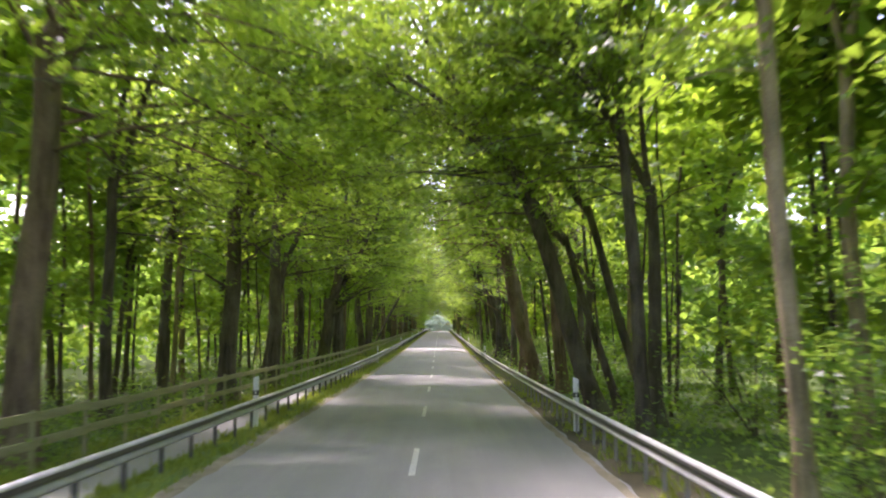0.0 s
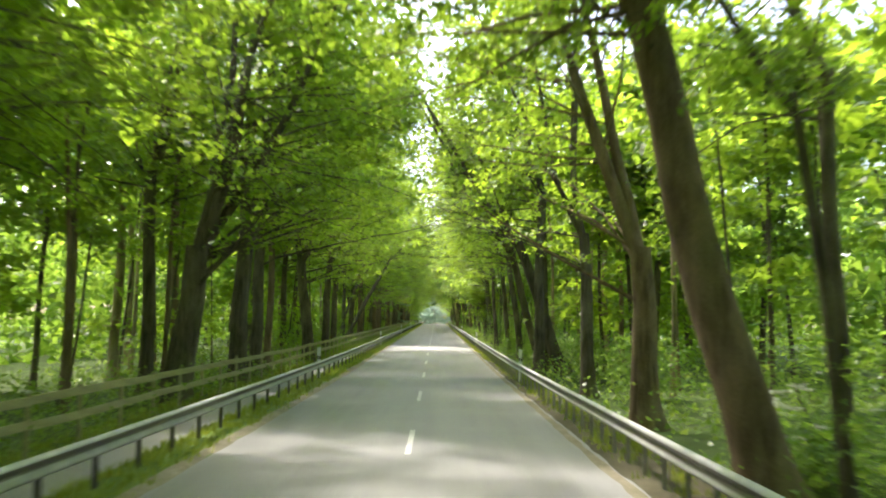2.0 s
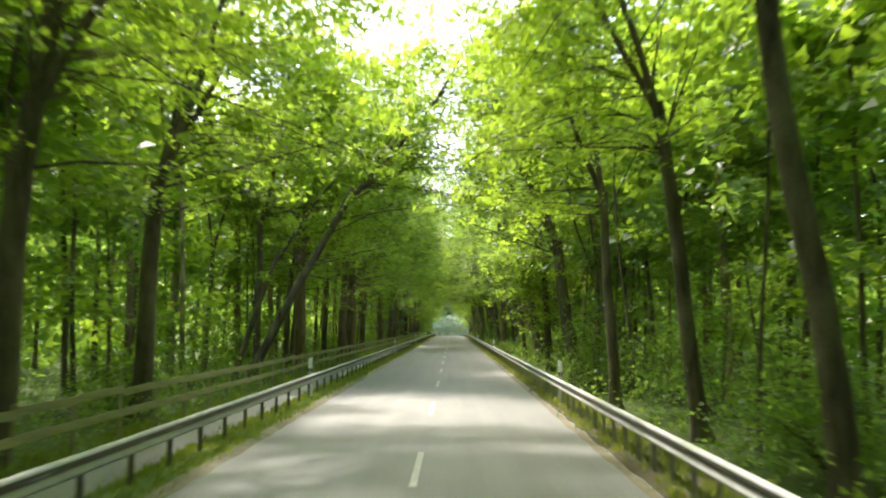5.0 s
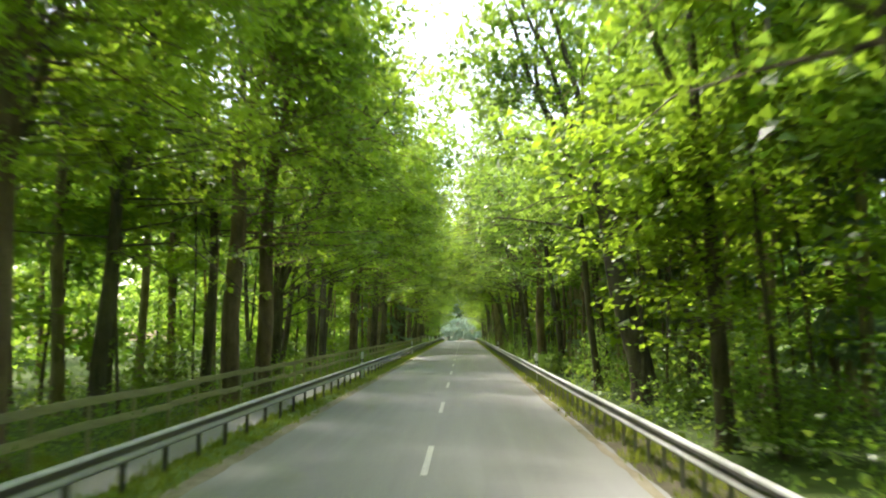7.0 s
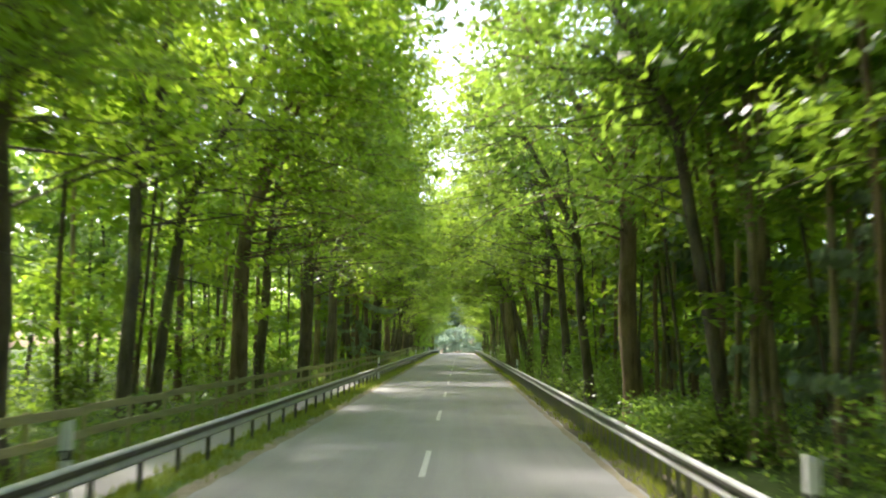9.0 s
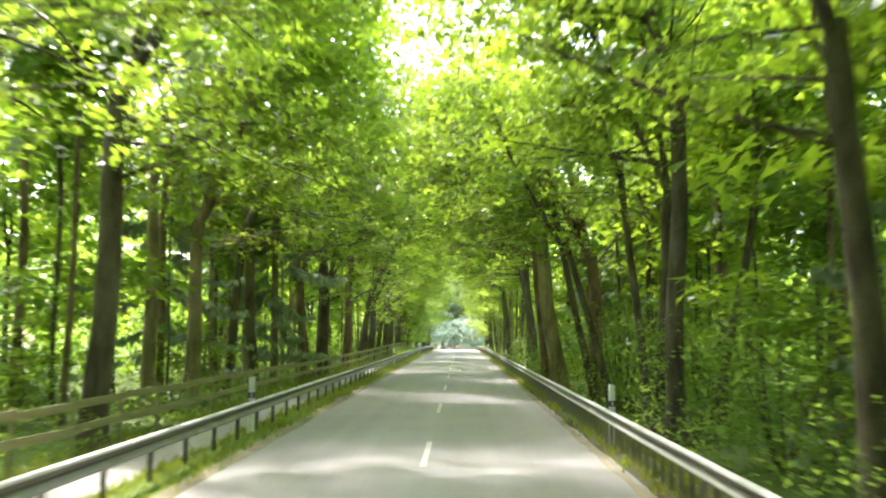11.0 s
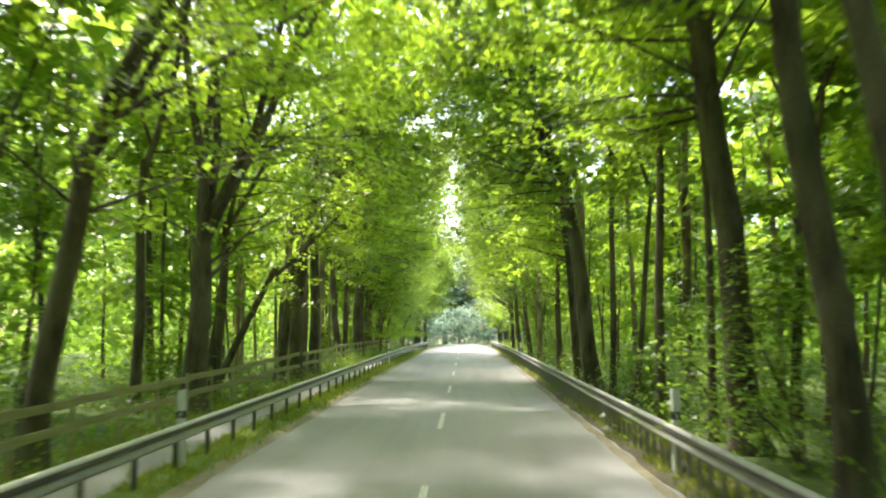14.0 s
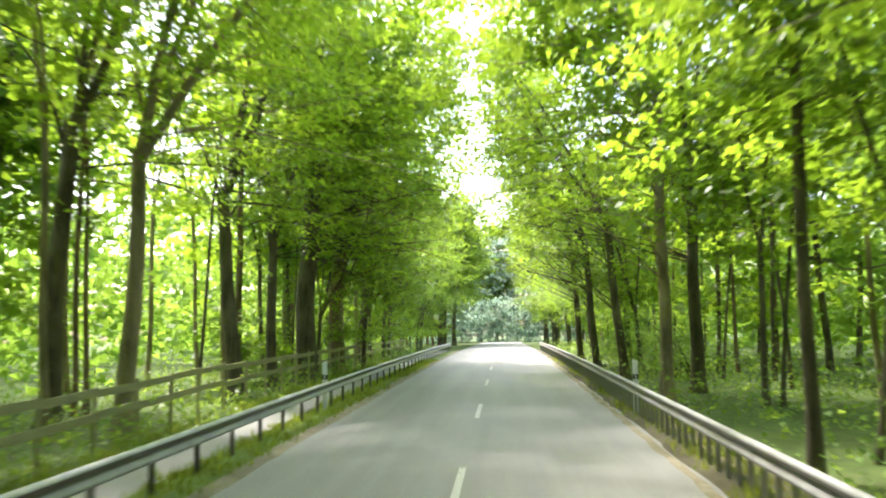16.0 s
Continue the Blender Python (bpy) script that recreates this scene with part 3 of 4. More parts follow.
# x and y of the foot, radius, sideways lean per metre, fork height, limbs, bark (0 dark, 1 brown, 2 grey)
RIGHT = [
    (6.0, 13.8, 0.16, -0.05, 9, 1, 2), (6.0, 24.5, 0.2, -0.05, 8, 2, 0), (6.9, 27.0, 0.22, 0.0, 7, 2, 0), (5.75, 30.1, 0.31, -0.31, 8, 2, 0),
    (6.75, 31.9, 0.15, -0.3, 6, 1, 0), (7.6, 31.4, 0.17, -0.28, 7, 2, 0), (6.15, 42.0, 0.29, -0.06, 9, 1, 1), (7.1, 41.0, 0.18, 0.03, 5, 2, 0),
    (6.4, 48.0, 0.1, -0.1, 6, 1, 0), (5.75, 49.4, 0.41, -0.24, 9, 2, 1), (8.9, 54.0, 0.2, -0.02, 8, 1, 0), (6.0, 58.7, 0.37, -0.04, 4.6, 2, 1),
    (6.1, 68.3, 0.26, -0.02, 5.9, 2, 0), (7.0, 81.8, 0.33, -0.33, 6.7, 2, 0), (5.62, 80.6, 0.28, 0.02, 9, 1, 0), (6.5, 84.6, 0.15, 0.0, 7, 1, 0),
    (6.75, 89.4, 0.26, -0.26, 7, 2, 0), (6.6, 100.5, 0.24, -0.12, 9, 2, 0), (6.4, 108.0, 0.2, -0.1, 8, 2, 0), (5.9, 116.5, 0.18, -0.05, 7, 2, 0),
    (6.9, 127.0, 0.14, 0.03, 5, 2, 0), (6.7, 131.7, 0.33, -0.14, 7, 2, 0), (7.5, 131.3, 0.2, 0.05, 7, 2, 2), (6.4, 141.5, 0.2, -0.05, 7, 2, 0),
    (7.3, 154.8, 0.46, -0.2, 7, 2, 0), (6.6, 162.0, 0.16, -0.1, 8, 1, 0), (8.0, 168.0, 0.17, -0.12, 7, 2, 0), (7.9, 174.0, 0.1, 0.0, 8, 1, 2),
    (6.8, 177.4, 0.18, -0.13, 8, 1, 0), (8.4, 178.4, 0.14, -0.14, 8, 1, 2), (6.25, 186.0, 0.34, -0.03, 7.8, 2, 1), (6.1, 195.0, 0.22, -0.08, 7, 2, 0),
    (6.2, 204.0, 0.24, -0.05, 7, 2, 0), (6.0, 214.8, 0.25, 0.02, 9, 1, 0), (6.2, 217.8, 0.18, 0.05, 7, 2, 0), (6.6, 221.0, 0.14, -0.1, 8, 1, 0),
    (8.4, 220.0, 0.15, 0.2, 8, 1, 0), (6.15, 224.8, 0.15, -0.28, 6, 1, 0), (6.1, 229.0, 0.16, -0.22, 8, 1, 0), (6.35, 229.8, 0.32, -0.05, 6, 2, 1),
    (5.6, 237.7, 0.42, -0.135, 9, 1, 2), (5.15, 239.7, 0.25, -0.08, 9, 1, 1), (6.3, 246.0, 0.27, -0.1, 9, 2, 0), (6.2, 257.0, 0.22, -0.18, 8, 1, 0), (6.3, 260.5, 0.28, -0.1, 8, 2, 0),
    (6.4, 266.0, 0.33, -0.07, 9, 2, 0), (6.2, 268.0, 0.1, 0.0, 7, 1, 0), (5.95, 272.5, 0.14, 0.02, 8, 1, 0), (6.1, 277.0, 0.1, 0.1, 7, 1, 0),
    (5.65, 283.0, 0.32, -0.12, 8.8, 3, 0), (6.0, 281.0, 0.12, 0.02, 9, 1, 0), (6.1, 288.8, 0.22, -0.02, 9, 1, 2), (5.85, 289.8, 0.19, -0.07, 9, 1, 0),
    (5.65, 297.0, 0.12, 0.0, 9, 1, 0), (5.75, 311.0, 0.2, 0.0, 10, 1, 2), (7.4, 314.5, 0.24, 0.0, 7, 3, 0), (5.9, 322.0, 0.2, -0.1, 7, 2, 0),
    (5.6, 331.0, 0.2, -0.08, 7, 2, 0), (5.5, 340.0, 0.2, -0.06, 8, 2, 0),
]
LEFT = [
    (-8.0, 10.0, 0.2, 0.05, 7, 2, 0), (-7.9, 19.0, 0.37, 0.03, 9, 1, 1), (-9.0, 27.0, 0.2, 0.0, 7, 2, 0), (-7.5, 35.6, 0.36, 0.02, 7.4, 2, 0),
    (-9.8, 35.0, 0.2, 0.02, 7, 2, 0), (-7.3, 44.3, 0.31, 0.01, 9, 1, 0), (-8.9, 50.0, 0.22, 0.18, 7, 2, 0), (-11.6, 54.0, 0.28, 0.0, 7, 2, 0),
    (-7.6, 64.5, 0.48, 0.12, 5.0, 2, 0), (-9.6, 68.0, 0.26, 0.0, 8, 2, 0), (-7.5, 73.2, 0.38, 0.03, 9, 3, 0), (-8.0, 79.2, 0.3, 0.03, 8, 3, 0),
    (-8.0, 82.5, 0.2, 0.02, 8, 2, 1), (-7.0, 90.7, 0.37, -0.08, 6.1, 3, 0), (-9.5, 96.0, 0.22, 0.02, 7, 2, 0), (-7.6, 103.0, 0.3, 0.05, 7, 2, 0),
    (-8.0, 112.0, 0.28, 0.05, 7, 2, 0), (-8.8, 128.5, 0.22, 0.54, 9, 1, 0), (-9.6, 129.5, 0.14, 0.33, 6, 1, 0), (-9.2, 133.0, 0.2, 0.0, 8, 1, 0),
    (-7.9, 137.7, 0.33, 0.02, 9, 2, 1), (-8.9, 139.0, 0.18, 0.05, 6, 2, 0), (-10.0, 148.0, 0.25, 0.06, 7, 1, 0), (-7.2, 152.4, 0.33, 0.02, 9, 2, 1),
    (-9.0, 156.0, 0.2, 0.02, 8, 1, 0), (-7.15, 157.2, 0.32, 0.02, 9, 1, 1), (-8.4, 165.5, 0.3, 0.03, 4.5, 2, 0), (-9.1, 168.0, 0.2, 0.06, 7, 2, 0),
    (-9.3, 171.5, 0.17, 0.14, 6, 1, 0), (-7.8, 173.0, 0.26, -0.02, 6.3, 3, 0), (-8.5, 181.5, 0.22, 0.0, 7, 1, 0), (-9.2, 186.0, 0.2, 0.1, 7, 1, 0),
    (-7.6, 190.5, 0.34, 0.03, 7, 2, 1), (-8.2, 197.0, 0.24, 0.03, 7, 2, 0), (-7.2, 203.0, 0.33, 0.02, 8, 2, 0), (-7.2, 211.6, 0.3, 0.03, 8, 2, 0),
    (-8.6, 223.5, 0.28, 0.02, 6.5, 2, 2), (-9.5, 222.0, 0.24, 0.0, 8, 1, 2), (-8.7, 229.0, 0.2, 0.08, 7, 1, 0), (-8.4, 232.5, 0.25, -0.06, 8, 1, 0),
    (-7.7, 242.0, 0.29, -0.08, 5.5, 2, 1), (-7.4, 246.5, 0.38, -0.02, 9, 2, 0), (-8.4, 252.0, 0.28, 0.0, 5.5, 3, 0), (-7.25, 256.0, 0.32, 0.02, 9, 2, 1),
    (-7.2, 263.5, 0.26, 0.14, 6, 2, 0), (-7.25, 273.7, 0.38, 0.02, 5.2, 4, 0), (-9.8, 276.0, 0.18, 0.03, 8, 1, 0), (-8.6, 280.7, 0.2, 0.08, 6.5, 2, 0),
    (-9.5, 284.0, 0.16, 0.48, 5, 2, 0), (-7.3, 289.5, 0.34, 0.06, 7, 4, 0), (-8.3, 291.0, 0.24, 0.15, 8, 1, 0), (-7.6, 293.2, 0.27, 0.02, 9, 1, 1),
    (-7.3, 295.2, 0.29, 0.01, 9, 2, 0), (-8.6, 304.0, 0.24, 0.06, 7, 3, 2), (-11.0, 305.0, 0.28, 0.06, 8, 2, 0), (-8.4, 313.0, 0.27, -0.08, 7, 2, 0),
    (-8.7, 319.0, 0.22, 0.0, 7, 2, 0), (-8.2, 323.0, 0.48, 0.02, 9, 3, 0), (-8.3, 331.0, 0.44, 0.04, 8, 3, 1), (-8.3, 340.0, 0.3, 0.05, 8, 3, 0),
]


# long bare boughs: foot of the tree, then height on the trunk, reach to the side, along the road and upwards, radius
BOUGHS = {
    (-8.0, 79.2): ((5.2, 8.3, 1.4, 2.3, 0.06), (6.6, 4.5, 3.0, 2.4, 0.05)),
    (-7.2, 263.5): ((6.0, 5.8, -1.5, 2.2, 0.07),),
    (-7.25, 256.0): ((4.6, 2.8, 0.3, 1.6, 0.10), (6.4, 5.0, 1.0, 1.2, 0.06)),
    (-7.0, 90.7): ((6.8, 5.5, -2.5, 1.8, 0.06),),
    (-7.3, 44.3): ((6.0, -2.2, 1.0, 1.4, 0.06), (7.0, 3.6, 1.5, 2.0, 0.06)),
    (-7.5, 35.6): ((4.9, 2.6, 0.6, 1.6, 0.08), (4.4, -3.0, 1.5, 1.2, 0.06)),
    (5.75, 49.4): ((7.0, -2.5, 2.0, 2.4, 0.06),),
    (6.3, 246.0): ((6.2, -3.2, 1.0, 1.0, 0.06),),
    (5.65, 297.0): ((3.4, 1.8, 0.3, 0.5, 0.03), (6.0, 2.4, -0.5, 0.9, 0.03)),
}


def bough(root, seed, lean, z, dx, dy, dz, r):
    """A long crooked bough that leaves the trunk at the height z."""
    rng = np.random.RandomState(seed)
    q = np.linspace(0, 1, 10)
    line = np.stack([lean * z + dx * q, dy * q, z + dz * q ** 0.8], 1)
    line[1:] += np.cumsum(rng.normal(0, 0.06, (9, 3)), 0)
    v, f = tube(line, np.linspace(r, 0.015, 10), 6)
    soup("bough", v, f, BARK[0], root, True)


def closed(y):
    """How far the crowns close over the road, from 0 (open strip) to 1."""
    return float(np.interp(y, (0, 55, 75, 95, 120, 145, 175, 190, 205, 262, 285, 305, 350), (1.3, 1.3, 1.15, 1.15, 1.1, 1.0, 1.0, 1.15, 1.3, 1.3, 1.3, 1.4, 1.4)))


def lowest(y, x):
    """Height of the lowest boughs."""
    if x < 0:
        return float(np.interp(y, (0, 60, 110, 130, 205, 225, 296, 306, 360), (6.5, 6.5, 6, 4.6, 4.8, 7.0, 7.0, 4.6, 3.6)))
    return float(np.interp(y, (0, 60, 110, 130, 205, 225, 300, 312, 360), (6.0, 7.5, 7, 5, 5.0, 6.5, 7.0, 5.0, 4.0)))


rng0 = np.random.RandomState(11)
BARK_WORDS = ("dark", "brown", "pale grey")
for k, (x, y, r, lean, fork, limbs, bark) in enumerate(RIGHT + LEFT):
    big = r > 0.17
    shut, low = 0.4 if x > 0 and 134 < y < 148 else closed(y), lowest(y, x) + rng0.uniform(-0.5, 0.8)
    words = ("leaning" if abs(lean) > 0.1 else "upright") + (" forked" if limbs > 1 else "")
    limbs = limbs + 2 if r > 0.25 and limbs > 1 and bark != 1 else limbs
    grown = tree(500 + k, x, y, r, (lean, rng0.normal(0, 0.02)), fork, limbs, rng0.uniform(16, 20) if big else rng0.uniform(11, 15), bark,
         1 if x > 0 and 136 < y < 200 else (2 if rng0.rand() < (0.8 if y > (262 if x < 0 else 285) or 100 < y < 150 else 0.35) else 0),
         (5200 if x > 0 and 125 < y < 134 else 7500 if x > 0 and 125 < y < 146 else 12500 if y > 312 else 5500 if x < 0 and 226 < y < 240 else 7800 if x < 0 and 262 < y < 312 else 8000 if x > 0 and 36 < y < 78 else 11500) if big else 3800 if y < 285 else 5600, low - (1.5 if x > 0 and y > 288 else -2.5 if x > 0 and 125 < y < 146 else 0),
         (4.2 + 1.6 * shut) if big else 2.8, 0.192, 0.15 + 0.75 * shut,
         "%s tree, %s bark, green leaves, by the %s" % (words, BARK_WORDS[bark], "guardrail" if x > 0 else "fence"), -0.1)
    for n, values in enumerate(BOUGHS.get((x, y), ())):
        bough(grown, 40 * k + n, lean, *values)

# a maple whose boughs reach out low over the guardrail
tree(777, 6.6, 142.0, 0.16, (-0.08, 0), 4.0, 2, 7.6, 0, 2, 9000, 2.3, 3.1, 0.22, 0.5, "maple with large leaves hanging low over the guardrail", -0.1,
     "maple_tree", 0.0, 2.3)

# two young trees whose bright boughs hang out beside the road
tree(778, 7.6, 297.5, 0.1, (-0.05, 0), 4.5, 2, 11.0, 0, 2, 6000, 4.0, 3.8, 0.24, 0.4, "young beech with bright green boughs over the guardrail", -0.1, clear=5.0)
tree(779, 8.2, 309.0, 0.1, (0.0, 0), 5.0, 2, 12.0, 0, 2, 6000, 4.5, 3.8, 0.24, 0.4, "young beech with bright green boughs behind the guardrail", -0.1, clear=5.0)

# trees of the second and further rows, six shapes repeated
shapes = []
for k in range(6):
    shapes.append(tree(900 + k, (-1) ** k * 14.0, -12.0 - 6 * k, (0.1, 0.16, 0.22, 0.13, 0.18, 0.09)[k], ((0.03, -0.05, 0.0, 0.08, -0.02, 0.0)[k], 0.02), (8, 7, 9, 6, 8, 7)[k],
                       (1, 2, 2, 2, 1, 1)[k], (14, 17, 19, 16, 17, 12)[k], (0, 0, 2, 0, 1, 0)[k], (2, 0, 2, 1, 2, 0)[k], 2300, 1.5, 3.9, 0.46, 0.0,
                       "slender forest tree with green leaves standing among others", -0.1, "forest_tree", plain=True))
for s in (-1, 1):
    for y in np.arange(-4, 372, 4.6):
        for d0, d1 in ((10.5, 15), (15, 24), (9.5, 14)):
            if d0 < 10 and (s < 0 or 100 < y < 140 or y > 285 or rng0.rand() < 0.35):
                continue
            if rng0.rand() < (0.0 if y > 347 else float(np.interp(y, (0, 28, 34, 58, 64, 112, 135, 200, 235, 272, 282, 350), (0.75, 0.75, 0.5, 0.4, 0.6, 0.9, 1.0, 1.0, 0.8, 0.4, 0.3, 0.4))) if s > 0 else 0.6 if 168 < y < 200 else 0.92 if 100 < y < 168 else 0.78 if y < 205 else (0.55 if d0 > 14 else 1.0) * 0.75):
                x = s * rng0.uniform(d0, d1) * (1.0 if s < 0 else 0.88)
                copy_thing(shapes[rng0.randint(6)], standing(x, y + rng0.uniform(-1.5, 1.5), rng0.uniform(0, 360)))
# the far side of the clearing, where the road bends out of sight
for k in range(34):
    x, y = rng0.uniform(-36, 36), rng0.uniform(494, 512)
    copy_thing(shapes[rng0.randint(6)], standing(x, y, rng0.uniform(0, 360)) @ Matrix.Scale(1.5, 4))

for y in np.arange(349, 446, 4.0):
    for s in (-1, 1):
        if rng0.rand() < 0.8:
            copy_thing(shapes[rng0.randint(6)], standing(s * rng0.uniform(9, 15), y, rng0.uniform(0, 360)))


def spruce(seed, x, y, r, height, label):
    """A spruce: a straight stem, whorls of drooping boughs and hanging needle twigs."""
    rng = np.random.RandomState(seed)
    root = new("spruce_tree")
    root.location = (x, y, -0.1 + float(rise(y)))
    zs = np.concatenate([[-0.3, 0.0, 0.4], np.linspace(1.5, height, 9)])
    v, f = tube(np.stack([0.05 * np.sin(zs * 0.4 + seed), 0.05 * np.cos(zs * 0.3), zs], 1), r * (1.02 - zs.clip(0) / height) + 0.01, 9)
    soup("trunk", v, f, BARK[1], root, True)
    tubes, feet, ways = [], [], []
    for k in range(int(height * 4.2)):
        z = rng.uniform(2.0, height - 0.3)
        a = rng.uniform(0, 2 * np.pi)
        reach = (0.6 + 3.6 * (1 - z / height) ** 0.75) * rng.uniform(0.7, 1.1)
        q = np.linspace(0, 1, 6)
        line = np.stack([np.cos(a) * reach * q, np.sin(a) * reach * q, z - reach * (0.55 * q - 0.28 * q ** 3)], 1)
        tubes.append(tube(line[::2], np.linspace(0.03, 0.006, 3), 3))
        m = int(16 * reach) + 6
        p = rng.uniform(0.15, 1.0, m)
        foot = np.stack([np.interp(p, q, line[:, c]) for c in range(3)], 1)
        out = np.where(rng.rand(m) < 0.5, 1.0, -1.0) * rng.uniform(0.2, 1.0, m)
        way = np.stack([-np.sin(a) * out + 0.5 * np.cos(a), np.cos(a) * out + 0.5 * np.sin(a), -rng.uniform(0.35, 1.2, m)], 1)
        feet.append(foot)
        ways.append(way / np.linalg.norm(way, axis=1)[:, None] * (0.35 + 0.5 * rng.uniform(0, 1, m) * (1.1 - p))[:, None])
    v, f = merge(tubes)
    tagged(soup("branchwork", v, f, BARK[1], root, True), kind="stuff")
    foot, way = np.concatenate(feet), np.concatenate(ways)
    wide = np.cross(way, rng.normal(0, 1, way.shape))
    wide /= np.linalg.norm(wide, axis=1)[:, None] + 1e-9
    w = 0.06 * rng.uniform(0.6, 1.4, (len(foot), 1))
    v = np.stack([foot - wide * w, foot + way * 0.6 + wide * w * 1.3, foot + way, foot + way * 0.5 - wide * w * 1.6], 1)
    tagged(soup("needles", v.reshape(-1, 3), np.arange(4 * len(foot)).reshape(-1, 4), NEEDLE, root), kind="stuff")
    return tagged(root, label, "tree", "spruce trees")


for k, (x, y, r, h) in enumerate(((-8.2, 235.6, 0.19, 19), (-10.8, 227.0, 0.15, 15), (-11.5, 241.0, 0.16, 15), (10.6, 240.5, 0.16, 13),
                                  (10.0, 253.0, 0.14, 11), (12.0, 264.0, 0.15, 12), (10.8, 161.0, 0.17, 14), (9.8, 172.5, 0.15, 12),
                                  (11.5, 181.0, 0.18, 15), (9.7, 188.0, 0.15, 12), (11.0, 197.0, 0.17, 14), (12.0, 168.0, 0.18, 15), (9.9, 207.0, 0.14, 11), (12.5, 151.0, 0.18, 15))):
    spruce(2100 + k, x, y, r, h, "spruce with drooping grey-green boughs behind the %s" % ("fence" if x < 0 else "guardrail"))

# tall trees beyond the sunny stretch, and leafy young ones whose low boughs line it
for s in (-1, 1):
    tall = tree(990 + s, s * 7.8, 406.0, 0.34, (-0.03 * s, 0.0), 8, 3, 24, 0, 0, 6500, 2.5, 6.0, 0.34, 0.35, "tall roadside beech with leafy boughs down to the rail", -0.1, plain=True, clear=6.0)
    for k in range(1, 6):
        copy_thing(tall, standing(s * (7.4 + 0.5 * (k % 3)), 406.0 + 8.5 * k, rng0.uniform(-25, 25)))
    young = tree(1010 + s, 7.6 * s, 336.0, 0.12, (-0.06 * s, 0.0), 3.2, 4, 13, 0, 0, 6000, 0.8, 3.9, 0.24, 0.35, "leafy young beech with low hanging boughs beside the road", -0.1, "young_beech",
                 plain=True, clear=4.8)
    for k in range(1, 10):
        copy_thing(young, standing(s * (7.3 + 0.7 * (k % 3) + (0.6 if s < 0 else 0.0)), (322.0 if s > 0 else 318.0) + 9.2 * k + rng0.uniform(-2, 2), rng0.uniform(-25, 25)))

# slim young stems between the large trees
poles = []
for k in range(5):
    poles.append(tree(950 + k, (-1) ** k * 11.0, -14.0 - 5 * k, (0.05, 0.07, 0.09, 0.06, 0.11)[k], ((0.05, -0.08, 0.02, 0.12, -0.03)[k], 0.03), (7, 8, 9, 6, 8)[k], (1, 1, 2, 1, 2)[k],
                      (11, 12, 14, 10, 14)[k], (0, 0, 1, 0, 2)[k], (0, 2, 0, 1, 2)[k], 700, 4.0, 2.0, 0.3, 0.0, "slim young forest tree with a thin dark stem", -0.1,
                      "young_tree", plain=True))
for s in (-1, 1):
    for y in np.arange(2, 346, 2.9):
        if rng0.rand() < 0.8:
            x = s * rng0.uniform(8.8, 15) if s < 0 else rng0.uniform(6.9, 13)
            copy_thing(poles[rng0.randint(5)], standing(x, y + rng0.uniform(-1, 1), rng0.uniform(0, 360)))

for y in np.arange(148, 204, 1.7):
    copy_thing(poles[rng0.randint(5)], standing(rng0.uniform(6.8, 11), y, rng0.uniform(0, 360)))


def thicket(name, x0, x1, y0, y1, z0, z1, n, size, mat, label, seed, clump=14, power=1.0, plain=True):
    rng = np.random.RandomState(seed)
    k = n // clump
    c = np.stack([rng.uniform(x0, x1, k), rng.uniform(y0, y1, k), z0 + (z1 - z0) * rng.uniform(0, 1, k) ** power], 1)
    c = (c[:, None] + rng.normal(0, 1, (k, clump, 3)) * np.array([0.9, 0.9, 0.3])).reshape(-1, 3)
    c[:, 2] = np.maximum(c[:, 2], 0.02) + rise(c[:, 1])
    c = c[(c[:, 0] < -6.3) | (c[:, 0] > 4.6) | (c[:, 1] > 400)]
    v, f = leaves(rng, c, size, 0.6, plain=plain)
    return tagged(soup(name, v, f, mat), label, "foliage", kind="stuff")


thicket("far_woodland", -36, -22, -10, 162, 0, 22, 28000, 0.78, LEAF_FAR, "green leaves of the woods behind the fence", 1, 20)
thicket("far_woodland", -44, -30, 162, 206, 0, 16, 9000, 0.78, LEAF_FAR, "sunlit green leaves beyond an open patch of the woods", 8, 20)
thicket("far_woodland", -36, -22, 206, 460, 1, 22, 28000, 0.78, LEAF_FAR, "bright green leaves of the woods behind the fence", 7, 20)
thicket("far_woodland", 20, 34, 70, 460, 1, 22, 56000, 0.78, LEAF_FAR, "green leaves of the woods behind", 2, 20)
thicket("far_woodland", 20, 34, -10, 70, 1, 22, 16500, 0.78, LEAF_FAR, "sunlit green leaves beyond an open patch of the woods", 6, 20)
thicket("far_woodland", -45, 45, 482, 520, 1, 24, 56000, 0.75, HAZY_LEAF_FAR, "green leaves of the woods beyond the clearing", 5, 20)
for x0, x1, k in ((-190, -40, 21), (38, 190, 22)):
    thicket("far_woodland", x0, x1, -60, 350, 5, 20, 42000, 2.4, LEAF_FAR, "green tops of the wide woods around the road", k, 20)
thicket("far_understorey", -40, -16, -10, 215, 0, 7, 20000, 0.5, LEAF_FAR, "low boughs and bushes deep in the woods", 31, 20)
thicket("far_understorey", -40, -15, 215, 460, 0, 9, 34000, 0.5, LEAF_FAR, "bright low boughs and bushes deep in the woods", 36, 20)
thicket("far_understorey", 15, 38, -10, 460, 0, 7, 46000, 0.52, LEAF_FAR, "green low boughs and bushes deep in the woods", 32, 20)
thicket("far_woodland", -75, -36, 330, 470, 0, 16, 12000, 1.0, LEAF_FAR, "green woods beside the clearing", 33, 20)
thicket("far_woodland", 36, 75, 330, 470, 0, 16, 12000, 1.0, LEAF_FAR, "green woods beside the clearing", 34, 20)
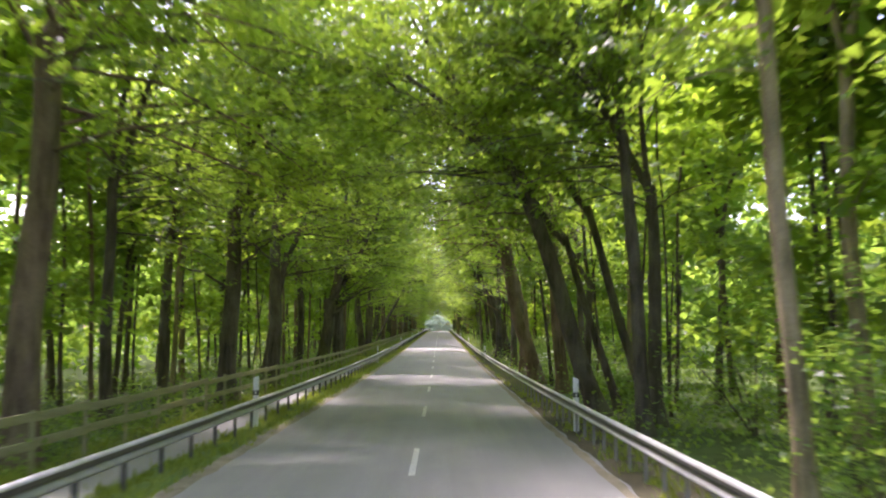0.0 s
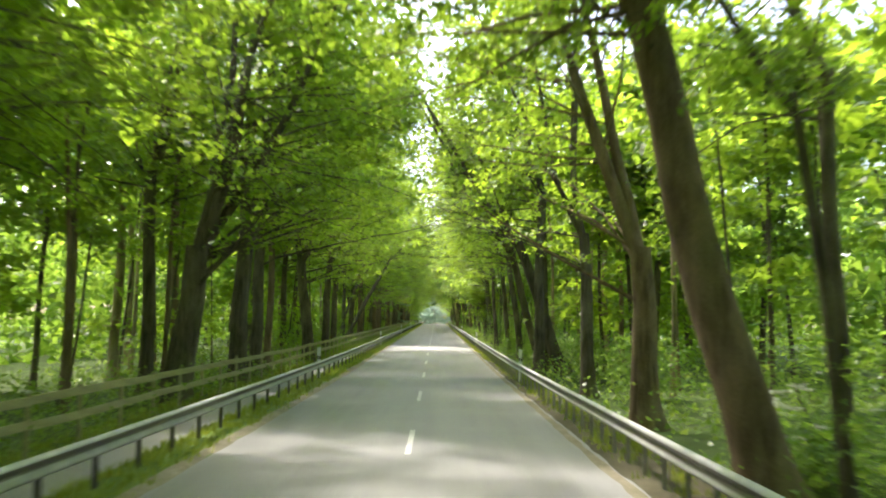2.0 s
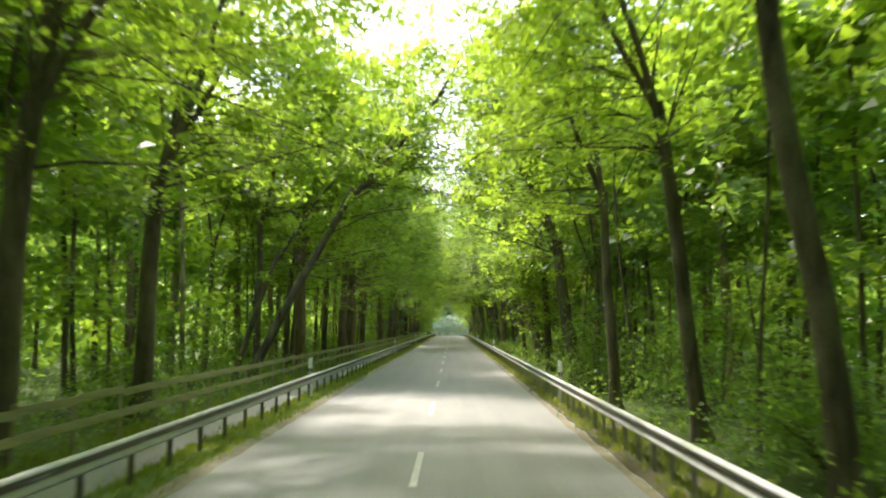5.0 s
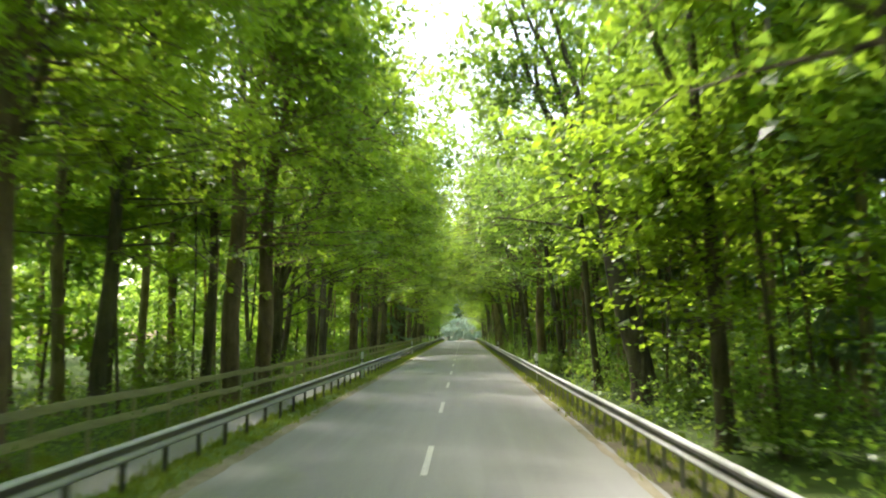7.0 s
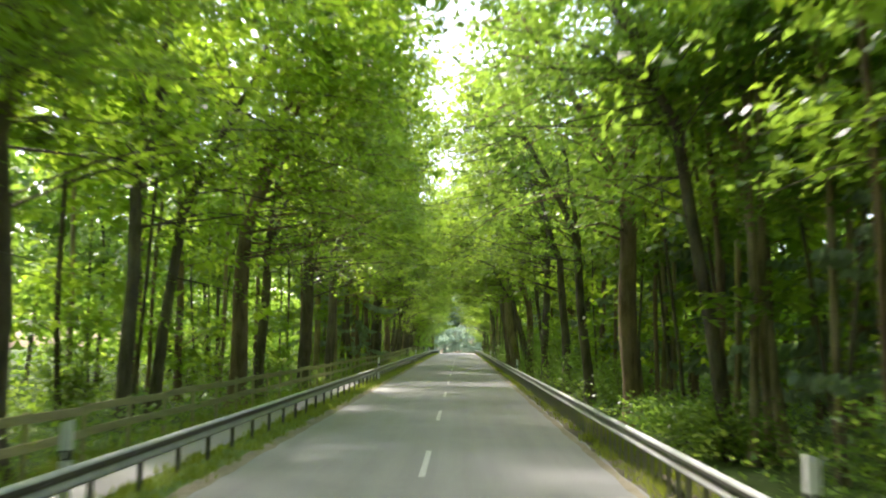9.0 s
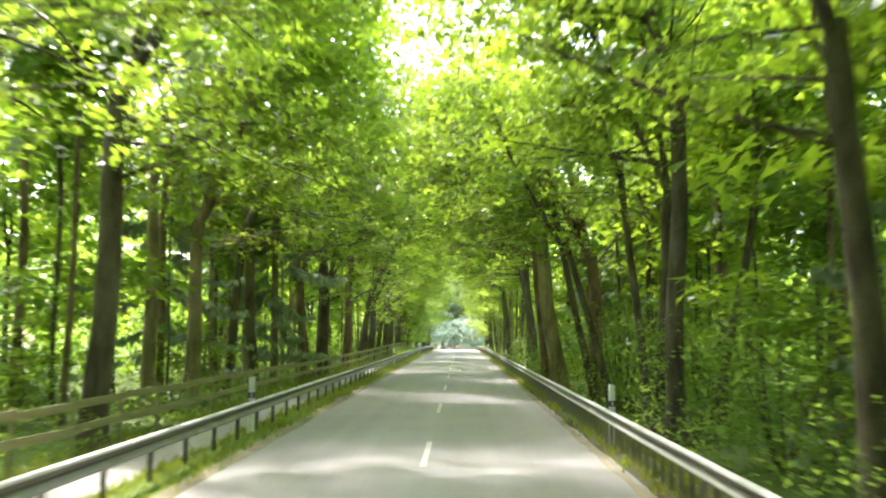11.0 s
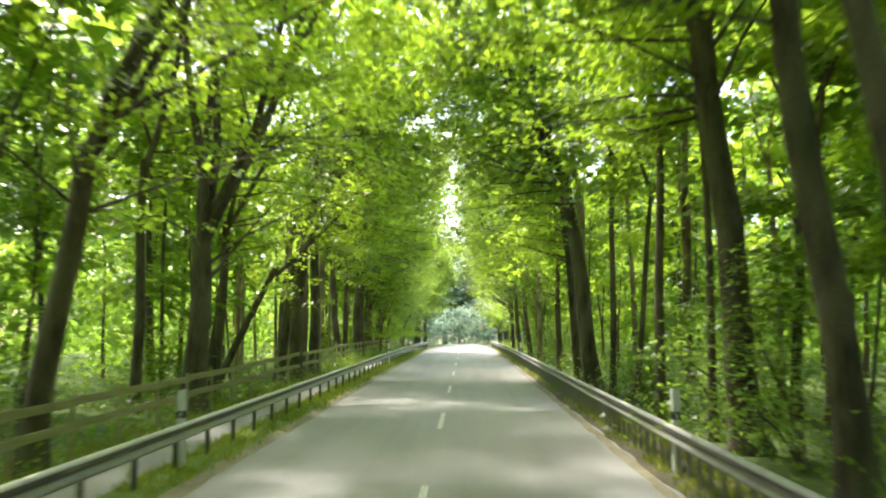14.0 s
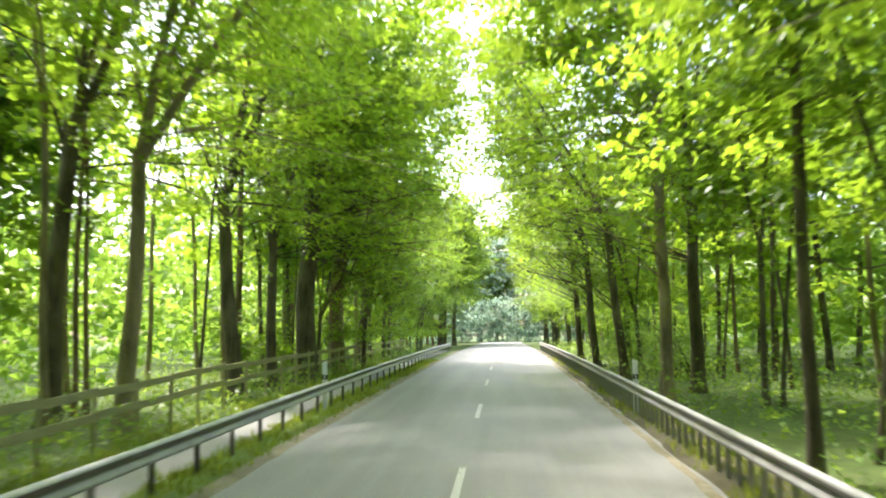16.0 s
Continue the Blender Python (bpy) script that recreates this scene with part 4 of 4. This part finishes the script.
thicket("far_understorey", -40, 40, 469, 480, 0, 9, 20000, 0.5, HAZY_LEAF_FAR, "green bushes at the far edge of the clearing", 35, 20)
thicket("undergrowth", -16, -7.2, -5, 380, 0, 0.7, 48000, 0.15, HERB, "low green undergrowth on the forest floor", 3, 10, 2.0)
thicket("undergrowth", 5.2, 16, -5, 380, 0, 0.9, 55000, 0.15, HERB, "low green undergrowth on the forest floor", 4, 10, 2.0)

thicket("herb_border", -7.7, -6.35, 0, 345, 0, 0.4, 24000, 0.12, HERB, "dense low herbs along the foot of the fence", 9, 8, 1.5)


def shrub(seed, x, y, h, n, size, leaf, label):
    rng = np.random.RandomState(seed)
    root = new("shrub")
    root.location = (x, y, -0.1 + float(rise(y)))
    side = -1.0 if x > 0 else 1.0
    pts = []
    for k in range(rng.randint(4, 7)):
        a = rng.uniform(0, 2 * np.pi)
        line = bent(rng, (0.1 * math.cos(a), 0.1 * math.sin(a), -0.05), (0.35 * math.cos(a) + side * 0.12, 0.35 * math.sin(a), 1), h * rng.uniform(0.7, 1.05), 7, 0.1)
        v, f = tube(line, np.linspace(0.03, 0.008, 8), 5)
        soup("stem", v, f, BARK[0], root, True)
        q = rng.uniform(1.2, 7, n // 5)
        i0 = np.minimum(q.astype(int), 6)
        c = line[i0] * (1 - (q - i0)[:, None]) + line[i0 + 1] * (q - i0)[:, None]
        twig = rng.randint(0, 16, len(q))
        ta = rng.uniform(0, 2 * np.pi, 16)[twig]
        tl = rng.uniform(0.1, 1.3, len(q))
        c[:, 2] = np.interp(twig, np.arange(16), np.linspace(0.12 * h, c[:, 2].max(), 16)) + rng.normal(0, 0.1, len(q))
        c[:, 0] += np.cos(ta) * tl + rng.normal(0, 0.15, len(q))
        c[:, 1] += np.sin(ta) * tl + rng.normal(0, 0.15, len(q))
        pts.append(c)
    v, f = leaves(rng, np.concatenate(pts), size, plain=True)
    soup("foliage", v, f, LEAF[leaf], root)
    return tagged(root, label, "shrub", "understorey shrubs")


for k in range(66):
    y = 4 + k * 5.2 + rng0.uniform(-1.5, 1.5)
    if 26 < y < 44 or 284 < y < 318 or (y < 84 and k % 2):
        continue
    shrub(1300 + k, rng0.uniform(6.6, 9.5), y, rng0.uniform(2.0, 5.0) if not 148 < y < 205 else rng0.uniform(1.2, 3.2), 2100, 0.125, 1, "leafy maple shrub under the trees behind the guardrail")
    if k % 2:
        shrub(1400 + k, -rng0.uniform(9, 13), y, rng0.uniform(1.5, 4.0), 1500, 0.17, 0, "leafy beech shrub under the trees behind the fence")



def elder(seed, x, y):
    """A low elder bush with flat heads of small white flowers."""
    root = shrub(seed, x, y, 1.5, 1300, 0.14, 1, "elder bush with pale leaves and white flower heads behind the guardrail")
    root.name = "elder_bush"
    rng = np.random.RandomState(seed)
    for k in range(14):
        c = np.array([rng.uniform(-0.9, 0.9), rng.uniform(-0.9, 0.9), rng.uniform(0.7, 1.6)])
        a, q = rng.uniform(0, 2 * np.pi, 60), 0.16 * np.sqrt(rng.uniform(0, 1, 60))
        p = c + np.stack([np.cos(a) * q, np.sin(a) * q, rng.normal(0.05, 0.015, 60)], 1)
        v, f = leaves(rng, p, 0.05, 0.3, 0.0)
        soup("flower_head", v, f, BLOSSOM, root)


elder(1501, 6.8, 50.4)
elder(1502, 7.4, 36.0)

# a few more trees deep on the sunny side
for y in np.arange(262, 345, 5.0):
    copy_thing(shapes[rng0.randint(6)], standing(rng0.uniform(12.5, 20), y, rng0.uniform(0, 360)))


def grass(name, x0, x1, y0, y1, n, h, label, seed):
    """Upright blades in tufts."""
    rng = np.random.RandomState(seed)
    k = n // 9
    c = np.stack([rng.uniform(x0, x1, k), rng.uniform(y0, y1, k)], 1)
    c = (c[:, None] + rng.normal(0, 0.11, (k, 9, 2))).reshape(-1, 2)
    m = len(c)
    a, hh = rng.uniform(0, 2 * np.pi, m), h * rng.uniform(0.4, 1.3, m)
    w = 0.018 * rng.uniform(0.7, 1.5, m)
    dx, dy = np.cos(a), np.sin(a)
    lean = rng.uniform(0.1, 0.6, m) * hh
    z = rise(c[:, 1])
    v = np.stack([np.stack([c[:, 0] - dy * w, c[:, 1] + dx * w, z], 1), np.stack([c[:, 0] + dy * w, c[:, 1] - dx * w, z], 1),
                  np.stack([c[:, 0] + dx * lean, c[:, 1] + dy * lean, z + hh], 1)], 1)
    return tagged(soup(name, v.reshape(-1, 3), np.arange(3 * m).reshape(m, 3), GRASS), label, "grass", kind="stuff")


grass("verge_grass", -4.8, -3.92, 5, 345, 56000, 0.15, "bright green grass on the verge beneath the guardrail", 61)
grass("verge_grass", 4.0, 4.9, 5, 95, 5500, 0.18, "sparse grass on the brown verge beneath the guardrail", 62)
grass("verge_grass", 3.9, 4.9, 95, 262, 17000, 0.2, "green grass on the verge beneath the guardrail", 64)
grass("verge_grass", 4.0, 4.9, 262, 345, 6000, 0.18, "thin green grass on the verge beneath the guardrail", 65)
grass("path_grass", -7.4, -6.3, 5, 345, 26000, 0.2, "green grass along the foot of the fence", 63)
